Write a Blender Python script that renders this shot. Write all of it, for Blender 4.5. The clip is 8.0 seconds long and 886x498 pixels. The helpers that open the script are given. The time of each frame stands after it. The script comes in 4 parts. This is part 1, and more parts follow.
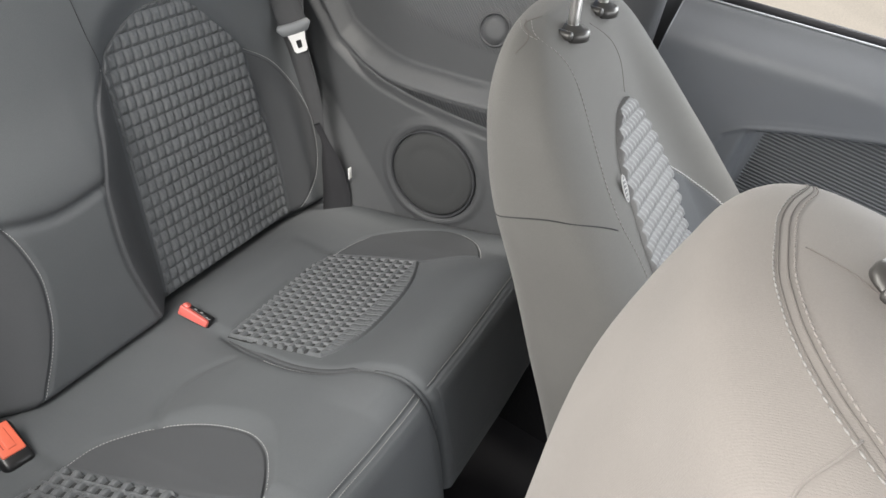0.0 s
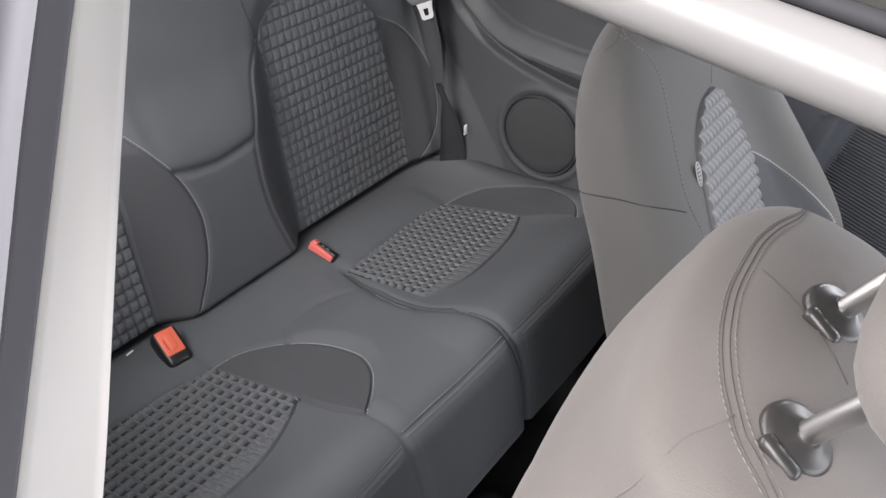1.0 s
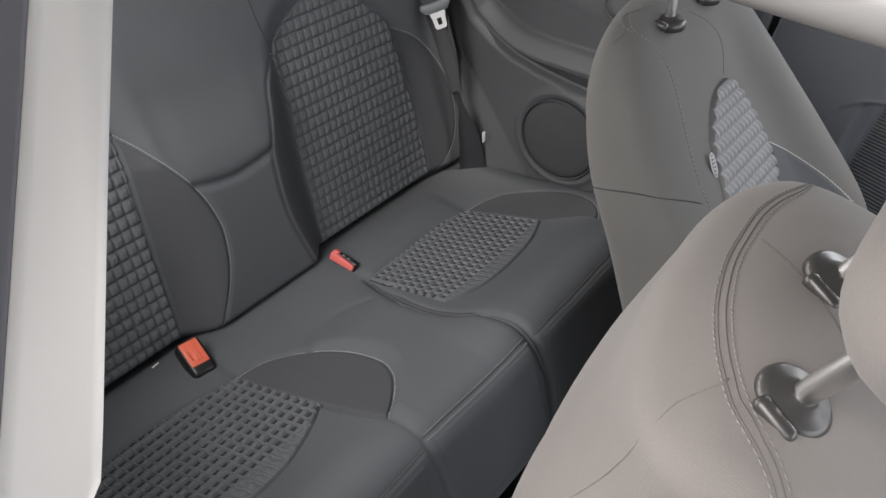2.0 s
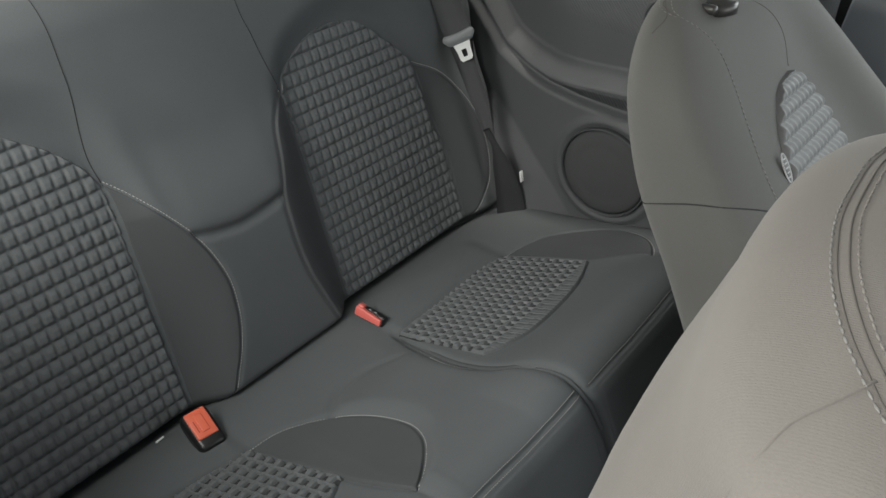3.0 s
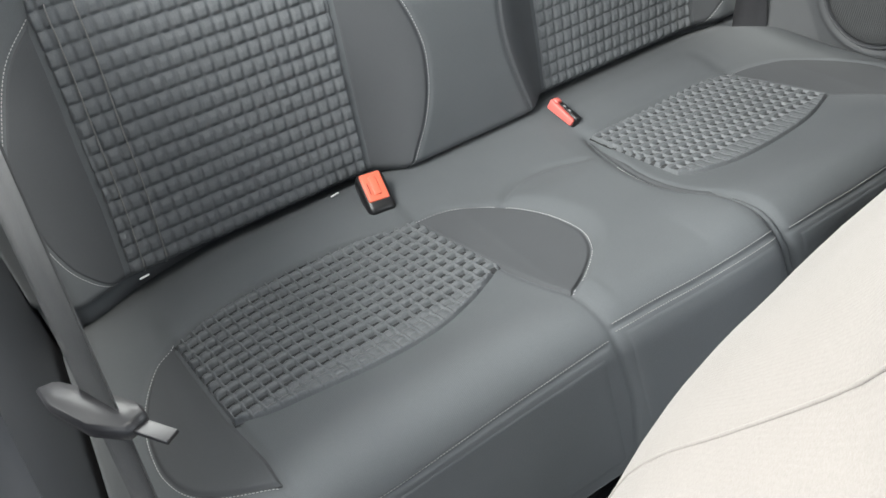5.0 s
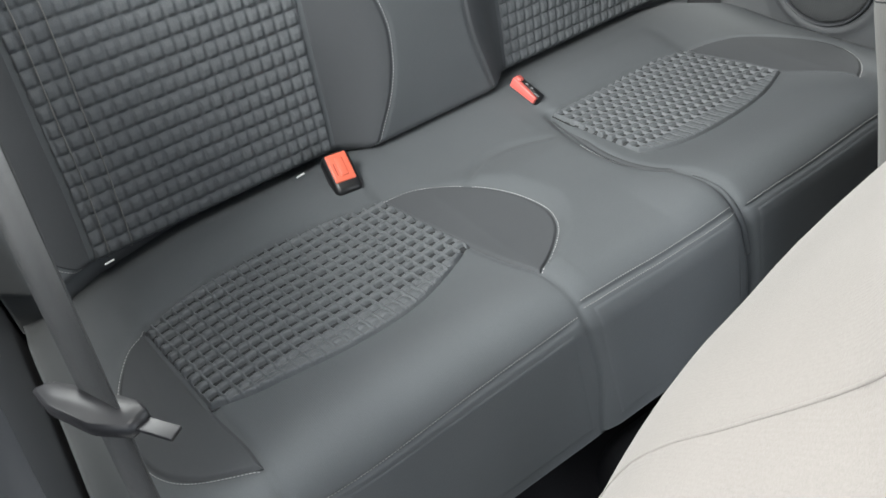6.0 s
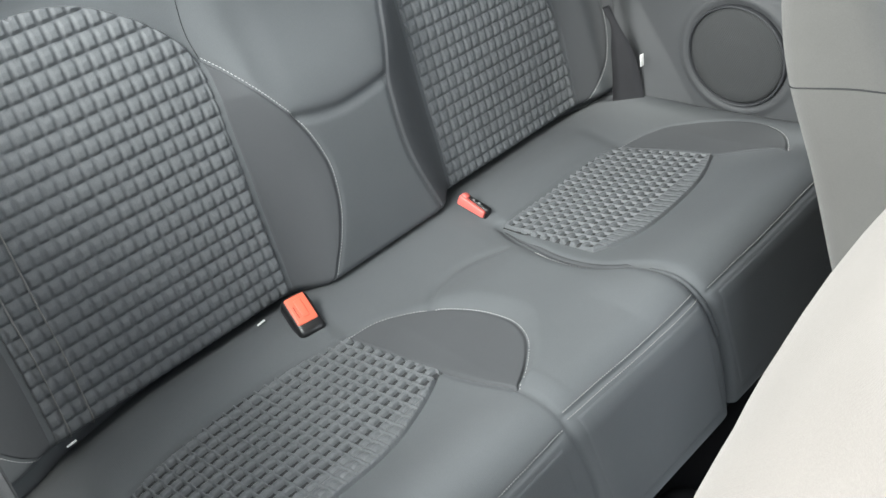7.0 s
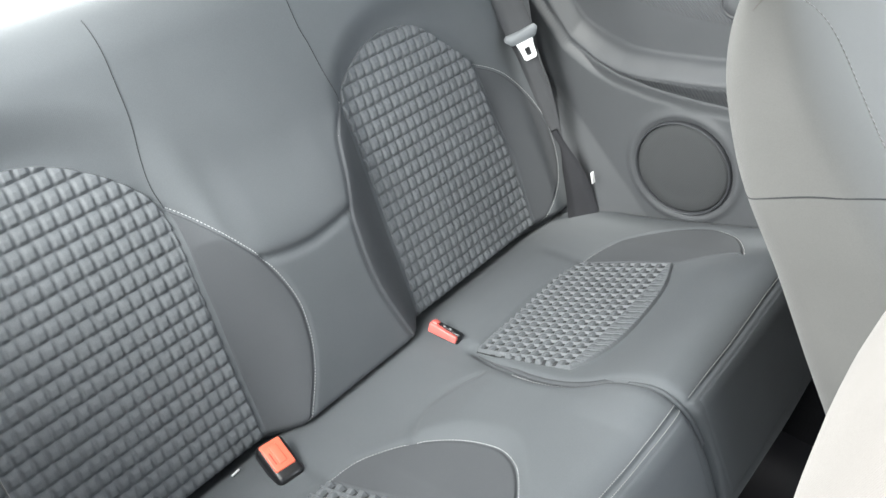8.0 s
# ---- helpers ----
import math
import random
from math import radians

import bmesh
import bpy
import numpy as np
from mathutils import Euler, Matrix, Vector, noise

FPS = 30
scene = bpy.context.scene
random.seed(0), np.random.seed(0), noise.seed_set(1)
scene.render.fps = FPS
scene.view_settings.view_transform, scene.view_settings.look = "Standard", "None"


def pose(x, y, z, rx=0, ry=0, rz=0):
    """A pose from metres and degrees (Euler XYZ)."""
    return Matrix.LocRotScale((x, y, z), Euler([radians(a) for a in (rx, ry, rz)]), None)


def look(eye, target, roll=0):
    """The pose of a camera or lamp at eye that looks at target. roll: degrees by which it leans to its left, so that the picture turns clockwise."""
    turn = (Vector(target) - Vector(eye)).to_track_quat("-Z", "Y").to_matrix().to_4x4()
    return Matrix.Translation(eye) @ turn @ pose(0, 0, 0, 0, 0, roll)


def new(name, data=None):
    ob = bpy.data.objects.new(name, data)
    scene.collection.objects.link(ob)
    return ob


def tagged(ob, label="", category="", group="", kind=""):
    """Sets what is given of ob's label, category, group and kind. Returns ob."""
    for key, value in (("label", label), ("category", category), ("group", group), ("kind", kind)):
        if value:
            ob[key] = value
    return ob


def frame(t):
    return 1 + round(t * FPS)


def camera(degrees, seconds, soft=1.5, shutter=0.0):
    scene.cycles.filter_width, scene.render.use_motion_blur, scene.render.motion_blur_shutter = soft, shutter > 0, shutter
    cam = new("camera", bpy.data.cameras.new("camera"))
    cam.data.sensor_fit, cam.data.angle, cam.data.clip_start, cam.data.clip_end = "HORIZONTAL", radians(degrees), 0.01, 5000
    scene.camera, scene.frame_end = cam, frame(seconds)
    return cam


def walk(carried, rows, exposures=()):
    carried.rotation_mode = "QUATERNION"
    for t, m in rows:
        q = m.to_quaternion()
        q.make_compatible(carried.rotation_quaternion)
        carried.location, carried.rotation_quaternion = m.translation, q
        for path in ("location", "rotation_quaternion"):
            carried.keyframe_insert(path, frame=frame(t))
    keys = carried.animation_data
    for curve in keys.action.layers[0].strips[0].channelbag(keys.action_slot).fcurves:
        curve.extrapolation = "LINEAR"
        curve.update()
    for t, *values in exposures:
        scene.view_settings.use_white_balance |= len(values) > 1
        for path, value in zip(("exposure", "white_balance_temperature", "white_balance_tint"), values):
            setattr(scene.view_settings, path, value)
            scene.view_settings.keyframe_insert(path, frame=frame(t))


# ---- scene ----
cam = camera(58.2, 8.0)

PATH = [
    (0, (0.626, -0.571, 1.34), (0.162, 0.962, 0.143), 18.5),
    (0.3, (0.637, -0.59, 1.385), (0.079, 0.853, 0.118), 17.5),
    (0.5, (0.652, -0.605, 1.412), (0.04, 0.773, 0.098), 16.9),
    (0.7, (0.666, -0.626, 1.445), (0.04, 0.693, 0.078), 16.6),
    (1, (0.681, -0.638, 1.475), (0.049, 0.647, 0.079), 16.6),
    (1.2, (0.692, -0.636, 1.483), (0.036, 0.621, 0.073), 15.8),
    (2.3, (0.715, -0.635, 1.431), (-0.067, 0.605, 0.069), 9.6),
    (2.5, (0.713, -0.614, 1.4), (-0.127, 0.599, 0.05), 7.3),
    (2.8, (0.713, -0.565, 1.359), (-0.204, 0.638, 0.05), 5.0),
    (3, (0.707, -0.542, 1.336), (-0.219, 0.713, 0.083), 4.9),
    (3.5, (0.702, -0.538, 1.306), (-0.259, 0.668, 0.033), 2.7),
    (4, (0.709, -0.507, 1.283), (-0.346, 0.551, -0.047), -0.1),
    (4.5, (0.714, -0.488, 1.279), (-0.361, 0.36, -0.179), 0.1),
    (5, (0.709, -0.505, 1.267), (-0.293, 0.174, -0.325), 1.6),
    (5.2, (0.703, -0.508, 1.267), (-0.234, 0.145, -0.375), 3.3),
    (6.3, (0.682, -0.524, 1.295), (-0.195, 0.275, -0.315), 5.0),
    (6.5, (0.673, -0.517, 1.301), (-0.219, 0.317, -0.282), 3.7),
    (7, (0.673, -0.511, 1.292), (-0.307, 0.441, -0.169), 0.3),
    (7.5, (0.67, -0.511, 1.297), (-0.351, 0.562, -0.048), -1.1),
    (8, (0.647, -0.522, 1.299), (-0.384, 0.66, 0.058), -0.9),
]
EXPOSURES = [(0.0, 0.90, 6600, 9), (0.5, 1.35, 6300, 9), (0.7, 0.98, 6400, 13), (1.2, 0.30, 6400, 15), (2.3, 0.10, 6500, 10), (2.8, -0.10, 6450, 5), (3.0, 0.00, 6550, 4), (3.2, 0.38, 6550, 4), (3.5, 0.85, 6500, 5),
             (4.5, 1.25, 6400, 6), (5.2, 1.36, 6300, 5), (6.3, 1.05, 6250, 5), (6.6, 1.15, 6250, 4), (7.0, 1.40, 6250, 4), (7.5, 1.62, 6250, 4), (8.0, 1.68, 6200, 5)]
walk(cam, [(t, look(eye, aim, roll)) for t, eye, aim, roll in PATH], EXPOSURES)

from mathutils.bvhtree import BVHTree

# ---- world and light ----
world = bpy.data.worlds.new("world")
scene.world = world
world.use_nodes = True
wn = world.node_tree
sky = wn.nodes.new("ShaderNodeTexSky")
sky.sky_type = "NISHITA"
sky.sun_disc = False
sky.sun_elevation = radians(79)
sky.sun_rotation = radians(51)
sky.air_density, sky.dust_density, sky.ozone_density = 1.0, 2.5, 1.0
wn.nodes["Background"].inputs[1].default_value = 0.05
wn.links.new(sky.outputs[0], wn.nodes["Background"].inputs[0])
sun = new("sun", bpy.data.lights.new("sun", "SUN"))
sun.data.energy, sun.data.angle, sun.data.color = 1.6, radians(10), (1.0, 0.95, 0.88)
sun.matrix_world = look((1.0, 0.8, 6.6), (0, 0, 0))


def opening_light(name, at, target, size_x, size_y, watts, tint):
    """Daylight that enters through an opening of the car."""
    lamp = new(name, bpy.data.lights.new(name, "AREA"))
    lamp.data.shape, lamp.data.size, lamp.data.size_y = "RECTANGLE", size_x, size_y
    lamp.data.energy, lamp.data.color = watts, tint
    lamp.matrix_world = look(at, target)


opening_light("open_door_daylight", (-0.15, -1.95, 2.25), (0.15, 0.0, 0.55), 2.0, 1.5, 102, (1.0, 0.97, 0.93))
opening_light("front_door_daylight", (1.6, -2.0, 2.3), (0.25, -0.10, 0.60), 1.5, 1.3, 12, (1.0, 0.98, 0.95))
opening_light("far_window_daylight", (1.05, 0.86, 1.28), (0.75, -0.3, 0.75), 1.1, 0.3, 7, (0.95, 0.98, 1.0))
opening_light("quarter_window_daylight", (0.05, -0.58, 1.15), (0.66, -0.15, 1.0), 0.6, 0.2, 3.5, (1.0, 0.98, 0.95))
opening_light("windscreen_daylight", (1.70, 0.05, 1.32), (0.0, 0.10, 0.70), 1.2, 0.5, 7, (0.97, 0.98, 1.0))
opening_light("rear_window_daylight", (-0.62, 0.05, 1.14), (0.5, 0.0, 0.85), 1.0, 0.30, 7, (1.0, 0.97, 0.93))


# ---- materials ----
def material(name, base, rough=0.6, metal=0.0, grain=0.0, grain_scale=900.0, blotch=0.12, blotch_scale=9.0, bump=0.0,
             bump_scale=1500.0, sheen=0.0, spec=0.4, stretch=(1, 1, 1)):
    """A surface with colour variation at two scales, and fine relief."""
    m = bpy.data.materials.new(name)
    m.use_nodes = True
    nt = m.node_tree
    b = nt.nodes["Principled BSDF"]
    b.inputs["Roughness"].default_value = rough
    b.inputs["Metallic"].default_value = metal
    b.inputs["Specular IOR Level"].default_value = spec
    if sheen:
        b.inputs["Sheen Weight"].default_value = sheen
        b.inputs["Sheen Roughness"].default_value = 0.5
    co = nt.nodes.new("ShaderNodeTexCoord")
    mp = nt.nodes.new("ShaderNodeMapping")
    mp.inputs["Scale"].default_value = stretch
    nt.links.new(co.outputs["Object"], mp.inputs[0])

    def noise_node(scale, detail):
        n = nt.nodes.new("ShaderNodeTexNoise")
        n.inputs["Scale"].default_value = scale
        n.inputs["Detail"].default_value = detail
        nt.links.new(mp.outputs[0], n.inputs["Vector"])
        return n

    big, fine = noise_node(blotch_scale, 4), noise_node(grain_scale, 2)
    mixed = nt.nodes.new("ShaderNodeMath")
    mixed.operation = "MULTIPLY_ADD"
    nt.links.new(big.outputs["Fac"], mixed.inputs[0])
    mixed.inputs[1].default_value = 2 * blotch
    mixed.inputs[2].default_value = 1 - blotch
    second = nt.nodes.new("ShaderNodeMath")
    second.operation = "MULTIPLY_ADD"
    nt.links.new(fine.outputs["Fac"], second.inputs[0])
    second.inputs[1].default_value = 2 * grain
    second.inputs[2].default_value = 1 - grain
    prod = nt.nodes.new("ShaderNodeMath")
    prod.operation = "MULTIPLY"
    nt.links.new(mixed.outputs[0], prod.inputs[0])
    nt.links.new(second.outputs[0], prod.inputs[1])
    col = nt.nodes.new("ShaderNodeVectorMath")
    col.operation = "SCALE"
    col.inputs[0].default_value = base
    nt.links.new(prod.outputs[0], col.inputs["Scale"])
    nt.links.new(col.outputs[0], b.inputs["Base Color"])
    if bump:
        n = noise_node(bump_scale, 2)
        bp = nt.nodes.new("ShaderNodeBump")
        bp.inputs["Strength"].default_value = bump
        bp.inputs["Distance"].default_value = 0.0006
        nt.links.new(n.outputs["Fac"], bp.inputs["Height"])
        nt.links.new(bp.outputs[0], b.inputs["Normal"])
    return m


def ribbed(name, base, pitch=0.004, rough=0.5, direction="Z", bump=0.6):
    """Plastic with a fine pressed rib pattern."""
    m = material(name, base, rough=rough, blotch=0.08, spec=0.4)
    nt = m.node_tree
    b = nt.nodes["Principled BSDF"]
    co = nt.nodes.new("ShaderNodeTexCoord")
    w = nt.nodes.new("ShaderNodeTexWave")
    w.wave_type, w.bands_direction, w.wave_profile = "BANDS", direction, "SIN"
    w.inputs["Scale"].default_value = 0.314 / pitch
    w.inputs["Distortion"].default_value = 0.15
    nt.links.new(co.outputs["Object"], w.inputs["Vector"])
    bp = nt.nodes.new("ShaderNodeBump")
    bp.inputs["Strength"].default_value = bump
    bp.inputs["Distance"].default_value = 0.0015
    nt.links.new(w.outputs["Fac"], bp.inputs["Height"])
    nt.links.new(bp.outputs[0], b.inputs["Normal"])
    return m


FABRIC = material("seat_fabric", (0.098, 0.104, 0.110), rough=0.85, grain=0.12, blotch=0.10, bump=0.35, bump_scale=1400, sheen=0.04, spec=0.2)


def rep_weave(m, pitch, direction, strength):
    """Adds the fine cords of a rep fabric to a material's relief."""
    nt = m.node_tree
    b = nt.nodes["Principled BSDF"]
    old = b.inputs["Normal"].links[0].from_socket
    co = nt.nodes.new("ShaderNodeTexCoord")
    w = nt.nodes.new("ShaderNodeTexWave")
    w.wave_type, w.bands_direction, w.wave_profile = "BANDS", direction, "SIN"
    w.inputs["Scale"].default_value = 0.314 / pitch
    w.inputs["Distortion"].default_value = 0.3
    w.inputs["Detail Scale"].default_value = 4.0
    nt.links.new(co.outputs["Object"], w.inputs["Vector"])
    bp = nt.nodes.new("ShaderNodeBump")
    bp.inputs["Strength"].default_value = strength
    bp.inputs["Distance"].default_value = 0.0004
    nt.links.new(w.outputs["Fac"], bp.inputs["Height"])
    nt.links.new(old, bp.inputs["Normal"])
    nt.links.new(bp.outputs[0], b.inputs["Normal"])


rep_weave(FABRIC, 0.0019, "Y", 0.16)
INSERT = material("insert_fabric", (0.072, 0.075, 0.080), rough=0.8, grain=0.10, blotch=0.08, bump=0.3, bump_scale=1700, sheen=0.03, spec=0.2)
WOVEN = material("woven_fabric", (0.112, 0.118, 0.124), rough=0.5, grain=0.22, grain_scale=700, blotch=0.08, bump=0.5, bump_scale=1100, sheen=0.03, spec=0.35)
# Near-black tone that stands for shade in the pits of the weave.
PIT_SHADE = material("pit_shade", (0.042, 0.043, 0.045), rough=0.9, grain=0.2, blotch=0.1, spec=0.1)
# Seat weave in a lighter tone for the windscreen light on it.
WOVEN_FRONT = material("woven_fabric_lit", (0.165, 0.166, 0.168), rough=0.55, grain=0.2, grain_scale=700, blotch=0.08, bump=0.5, bump_scale=1100, sheen=0.05, spec=0.3)
# Far seat's cloth made paler and warmer to stand for door light.
COVER_LIT = material("front_seat_cover_lit", (0.178, 0.164, 0.154), rough=0.85, grain=0.10, blotch=0.10, blotch_scale=14, bump=0.3, bump_scale=1600, sheen=0.12, spec=0.2)
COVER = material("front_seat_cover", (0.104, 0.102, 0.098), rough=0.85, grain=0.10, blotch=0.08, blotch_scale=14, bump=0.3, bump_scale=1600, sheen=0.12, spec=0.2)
rep_weave(COVER_LIT, 0.0014, "Y", 0.10)
rep_weave(COVER, 0.0014, "Y", 0.10)
THREAD = material("thread", (0.44, 0.44, 0.44), rough=0.7, blotch=0.2, blotch_scale=300)
THREAD_DARK = material("thread_dark", (0.19, 0.185, 0.18), rough=0.7, blotch=0.2, blotch_scale=300)
THREAD_MID = material("thread_mid", (0.24, 0.24, 0.24), rough=0.7, blotch=0.2, blotch_scale=300)
BADGE = material("badge_grey", (0.15, 0.15, 0.155), rough=0.6)
SEAM_SOFT = material("seam_soft", (0.105, 0.096, 0.090), rough=0.9)
SEAM = material("seam_dark", (0.022, 0.023, 0.025), rough=0.85)
PLASTIC = material("dark_plastic", (0.050, 0.052, 0.057), rough=0.5, grain=0.1, blotch=0.08, bump=0.4, bump_scale=2200, spec=0.45)
TRIM = material("side_trim_plastic", (0.084, 0.087, 0.092), rough=0.55, grain=0.08, blotch=0.08, bump=0.4, bump_scale=2000, spec=0.4)
DOOR_TRIM = material("door_trim_plastic", (0.125, 0.133, 0.146), rough=0.34, grain=0.08, blotch=0.08, bump=0.25, bump_scale=2000, spec=0.55)
RIBBED = ribbed("ribbed_plastic", (0.080, 0.083, 0.088), 0.0032, direction="DIAGONAL")
POCKET = ribbed("ribbed_pocket_plastic", (0.085, 0.090, 0.098), 0.0060, bump=0.9)
RIBBED2 = ribbed("ribbed_armrest", (0.075, 0.078, 0.082), 0.0034, direction="DIAGONAL")
GRILLE = ribbed("speaker_mesh", (0.056, 0.058, 0.060), 0.0021, rough=0.7, direction="DIAGONAL", bump=0.5)
BLACK = material("black_plastic", (0.012, 0.012, 0.013), rough=0.35, spec=0.5)
BUTTON = material("red_button", (0.74, 0.15, 0.085), rough=0.35, blotch=0.05, spec=0.5)
BUTTON_PALE = material("red_button_faded", (0.60, 0.13, 0.11), rough=0.4, blotch=0.06, spec=0.5)
LETTER = material("pressed_lettering", (0.38, 0.055, 0.035), rough=0.5)
STEEL = material("bright_steel", (0.66, 0.65, 0.64), rough=0.30, metal=1.0, blotch=0.06)
SATIN = material("satin_metal_plastic", (0.070, 0.068, 0.066), rough=0.34, metal=0.5, blotch=0.06)
# Far belt's upper run, with its light put into the base colour.
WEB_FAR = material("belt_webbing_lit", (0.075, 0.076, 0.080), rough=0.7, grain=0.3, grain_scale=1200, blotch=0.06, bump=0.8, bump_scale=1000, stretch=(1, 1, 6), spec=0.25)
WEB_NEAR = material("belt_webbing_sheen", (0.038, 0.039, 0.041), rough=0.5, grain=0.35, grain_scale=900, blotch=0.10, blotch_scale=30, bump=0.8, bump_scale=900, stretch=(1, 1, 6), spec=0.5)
TONGUE = material("satin_tongue_plastic", (0.014, 0.014, 0.016), rough=0.42, blotch=0.06, spec=0.35)
# Same webbing for the lower run, darkened as if in shade.
WEB_SHADED = material("belt_webbing_shaded", (0.040, 0.040, 0.044), rough=0.7, grain=0.3, grain_scale=1200, blotch=0.06, bump=0.8, bump_scale=1000, stretch=(1, 1, 6), spec=0.25)
PAINT = material("white_car_paint", (0.70, 0.69, 0.68), rough=0.3, blotch=0.02, spec=0.5)
# White paint of the roof edge, darkened to mid grey for its shade.
RAIL_SHADED = material("rail_paint_shaded", (0.24, 0.235, 0.23), rough=0.35, blotch=0.03, spec=0.5)
PILLAR = material("cream_pillar_trim", (0.82, 0.80, 0.77), rough=0.55, grain=0.03, blotch=0.02, bump=0.15, bump_scale=2500, spec=0.35)
SEAL_GREY = material("grey_seal", (0.13, 0.13, 0.145), rough=0.6, blotch=0.06)
RUBBER = material("rubber_seal", (0.030, 0.030, 0.034), rough=0.7, blotch=0.1)
CARPET = material("carpet", (0.018, 0.018, 0.020), rough=0.95, grain=0.4, grain_scale=500, bump=1.0, bump_scale=600, spec=0.1)
HEADLINER = material("headliner", (0.62, 0.61, 0.59), rough=0.95, blotch=0.04, spec=0.1)
PAVING = material("pale_paving", (0.55, 0.50, 0.42), rough=0.9, grain=0.25, grain_scale=60, blotch=0.2, blotch_scale=1.2)
# Dark tone for the added slab that swallows ground bounce.
UNSEEN_GROUND = material("unseen_dark_ground", (0.045, 0.045, 0.047), rough=0.9, grain=0.3, grain_scale=80, blotch=0.2, blotch_scale=1.0)
GRIP = material("grey_grip", (0.20, 0.21, 0.22), rough=0.5, blotch=0.06)
WHITE = material("white_label", (0.80, 0.80, 0.80), rough=0.6)
GLASS = bpy.data.materials.new("window_glass")
GLASS.use_nodes = True
GLASS.node_tree.nodes["Principled BSDF"].inputs["Transmission Weight"].default_value = 1.0
GLASS.node_tree.nodes["Principled BSDF"].inputs["Roughness"].default_value = 0.0
GLASS.node_tree.nodes["Principled BSDF"].inputs["Base Color"].default_value = (0.9, 0.95, 0.93, 1)
GLASS.node_tree.nodes["Principled BSDF"].inputs["IOR"].default_value = 1.1


# ---- mesh helpers ----
def thing(name, place=(0, 0, 0), label="", category="", group="", kind=""):
    ob = new(name)
    ob.location = place
    ob.empty_display_size = 0.05
    return tagged(ob, label, category, group, kind)


def from_arrays(name, verts, faces, mat, parent=None, label="", smooth=True):
    me = bpy.data.meshes.new(name)
    me.from_pydata([tuple(map(float, v)) for v in verts], [], [tuple(map(int, f)) for f in faces])
    me.update()
    me.materials.append(mat)
    if smooth:
        me.polygons.foreach_set("use_smooth", [True] * len(me.polygons))
    ob = new(name, me)
    if parent is not None:
        ob.parent = parent
        ob.matrix_parent_inverse = Matrix.Translation(-parent.location) if parent.parent is None else Matrix.Identity(4)
    if label:
        ob["label"] = label
    return ob


def part(name, bm, mat, parent, label="", smooth=True):
    """Links a bmesh as one mesh object under a thing or a part."""
    me = bpy.data.meshes.new(name)
    bm.to_mesh(me)
    bm.free()
    me.materials.append(mat)
    if smooth:
        me.polygons.foreach_set("use_smooth", [True] * len(me.polygons))
    ob = new(name, me)
    if parent is not None:
        ob.parent = parent
        ob.matrix_parent_inverse = Matrix.Translation(-parent.location) if parent.parent is None else Matrix.Identity(4)
    if label:
        ob["label"] = label
    return ob


def spline(points, n):
    """A smooth curve of n points through the given ones, at even steps."""
    p = np.array(points, float)
    q = np.vstack([2 * p[0] - p[1], p, 2 * p[-1] - p[-2]])
    out = []
    for i in range(1, len(q) - 2):
        t = np.linspace(0, 1, 24, endpoint=False)[:, None]
        a, b, c, d = q[i - 1], q[i], q[i + 1], q[i + 2]
        out.append(0.5 * (2 * b + (c - a) * t + (2 * a - 5 * b + 4 * c - d) * t**2 + (3 * b - a - 3 * c + d) * t**3))
    out = np.vstack(out + [p[-1:]])
    s = np.r_[0, np.cumsum(np.linalg.norm(np.diff(out, axis=0), axis=1))]
    return np.stack([np.interp(np.linspace(0, s[-1], n), s, out[:, k]) for k in range(out.shape[1])], 1)


def smooth01(x, a, b):
    t = np.clip((np.asarray(x, float) - a) / (b - a), 0, 1)
    return t * t * (3 - 2 * t)


def off_line(p, line):
    """Distance of the points p (n x 2) from a polyline."""
    best = np.full(len(p), 9.0)
    for a, b in zip(line[:-1], line[1:]):
        d = b - a
        t = np.clip(((p - a) @ d) / max(d @ d, 1e-12), 0, 1)
        best = np.minimum(best, np.linalg.norm(p - a - t[:, None] * d, axis=1))
    return best


def sheet(name, points, nu, nv, mat, parent, thick=0.0, label=""):
    """A mesh from nu x nv points, closed behind by a layer set back by thick along the normals."""
    p = np.asarray(points, float).reshape(nu, nv, 3)
    i = np.arange(nu * nv).reshape(nu, nv)
    f = np.stack([i[:-1, :-1], i[1:, :-1], i[1:, 1:], i[:-1, 1:]], -1).reshape(-1, 4)
    verts = p.reshape(-1, 3)
    if thick:
        n = np.cross(np.gradient(p, axis=0), np.gradient(p, axis=1))
        n /= np.linalg.norm(n, axis=-1, keepdims=True) + 1e-12
        back = (p - n * thick).reshape(-1, 3)
        rim = np.r_[i[0, :], i[1:, -1], i[-1, -2::-1], i[-2:0:-1, 0]]
        k = nu * nv
        sides = np.stack([rim, np.roll(rim, -1), np.roll(rim, -1) + k, rim + k], -1)
        f = np.vstack([f, f[:, ::-1] + k, sides[:, ::-1]])
        verts = np.vstack([verts, back])
    return from_arrays(name, verts, f, mat, parent, label)


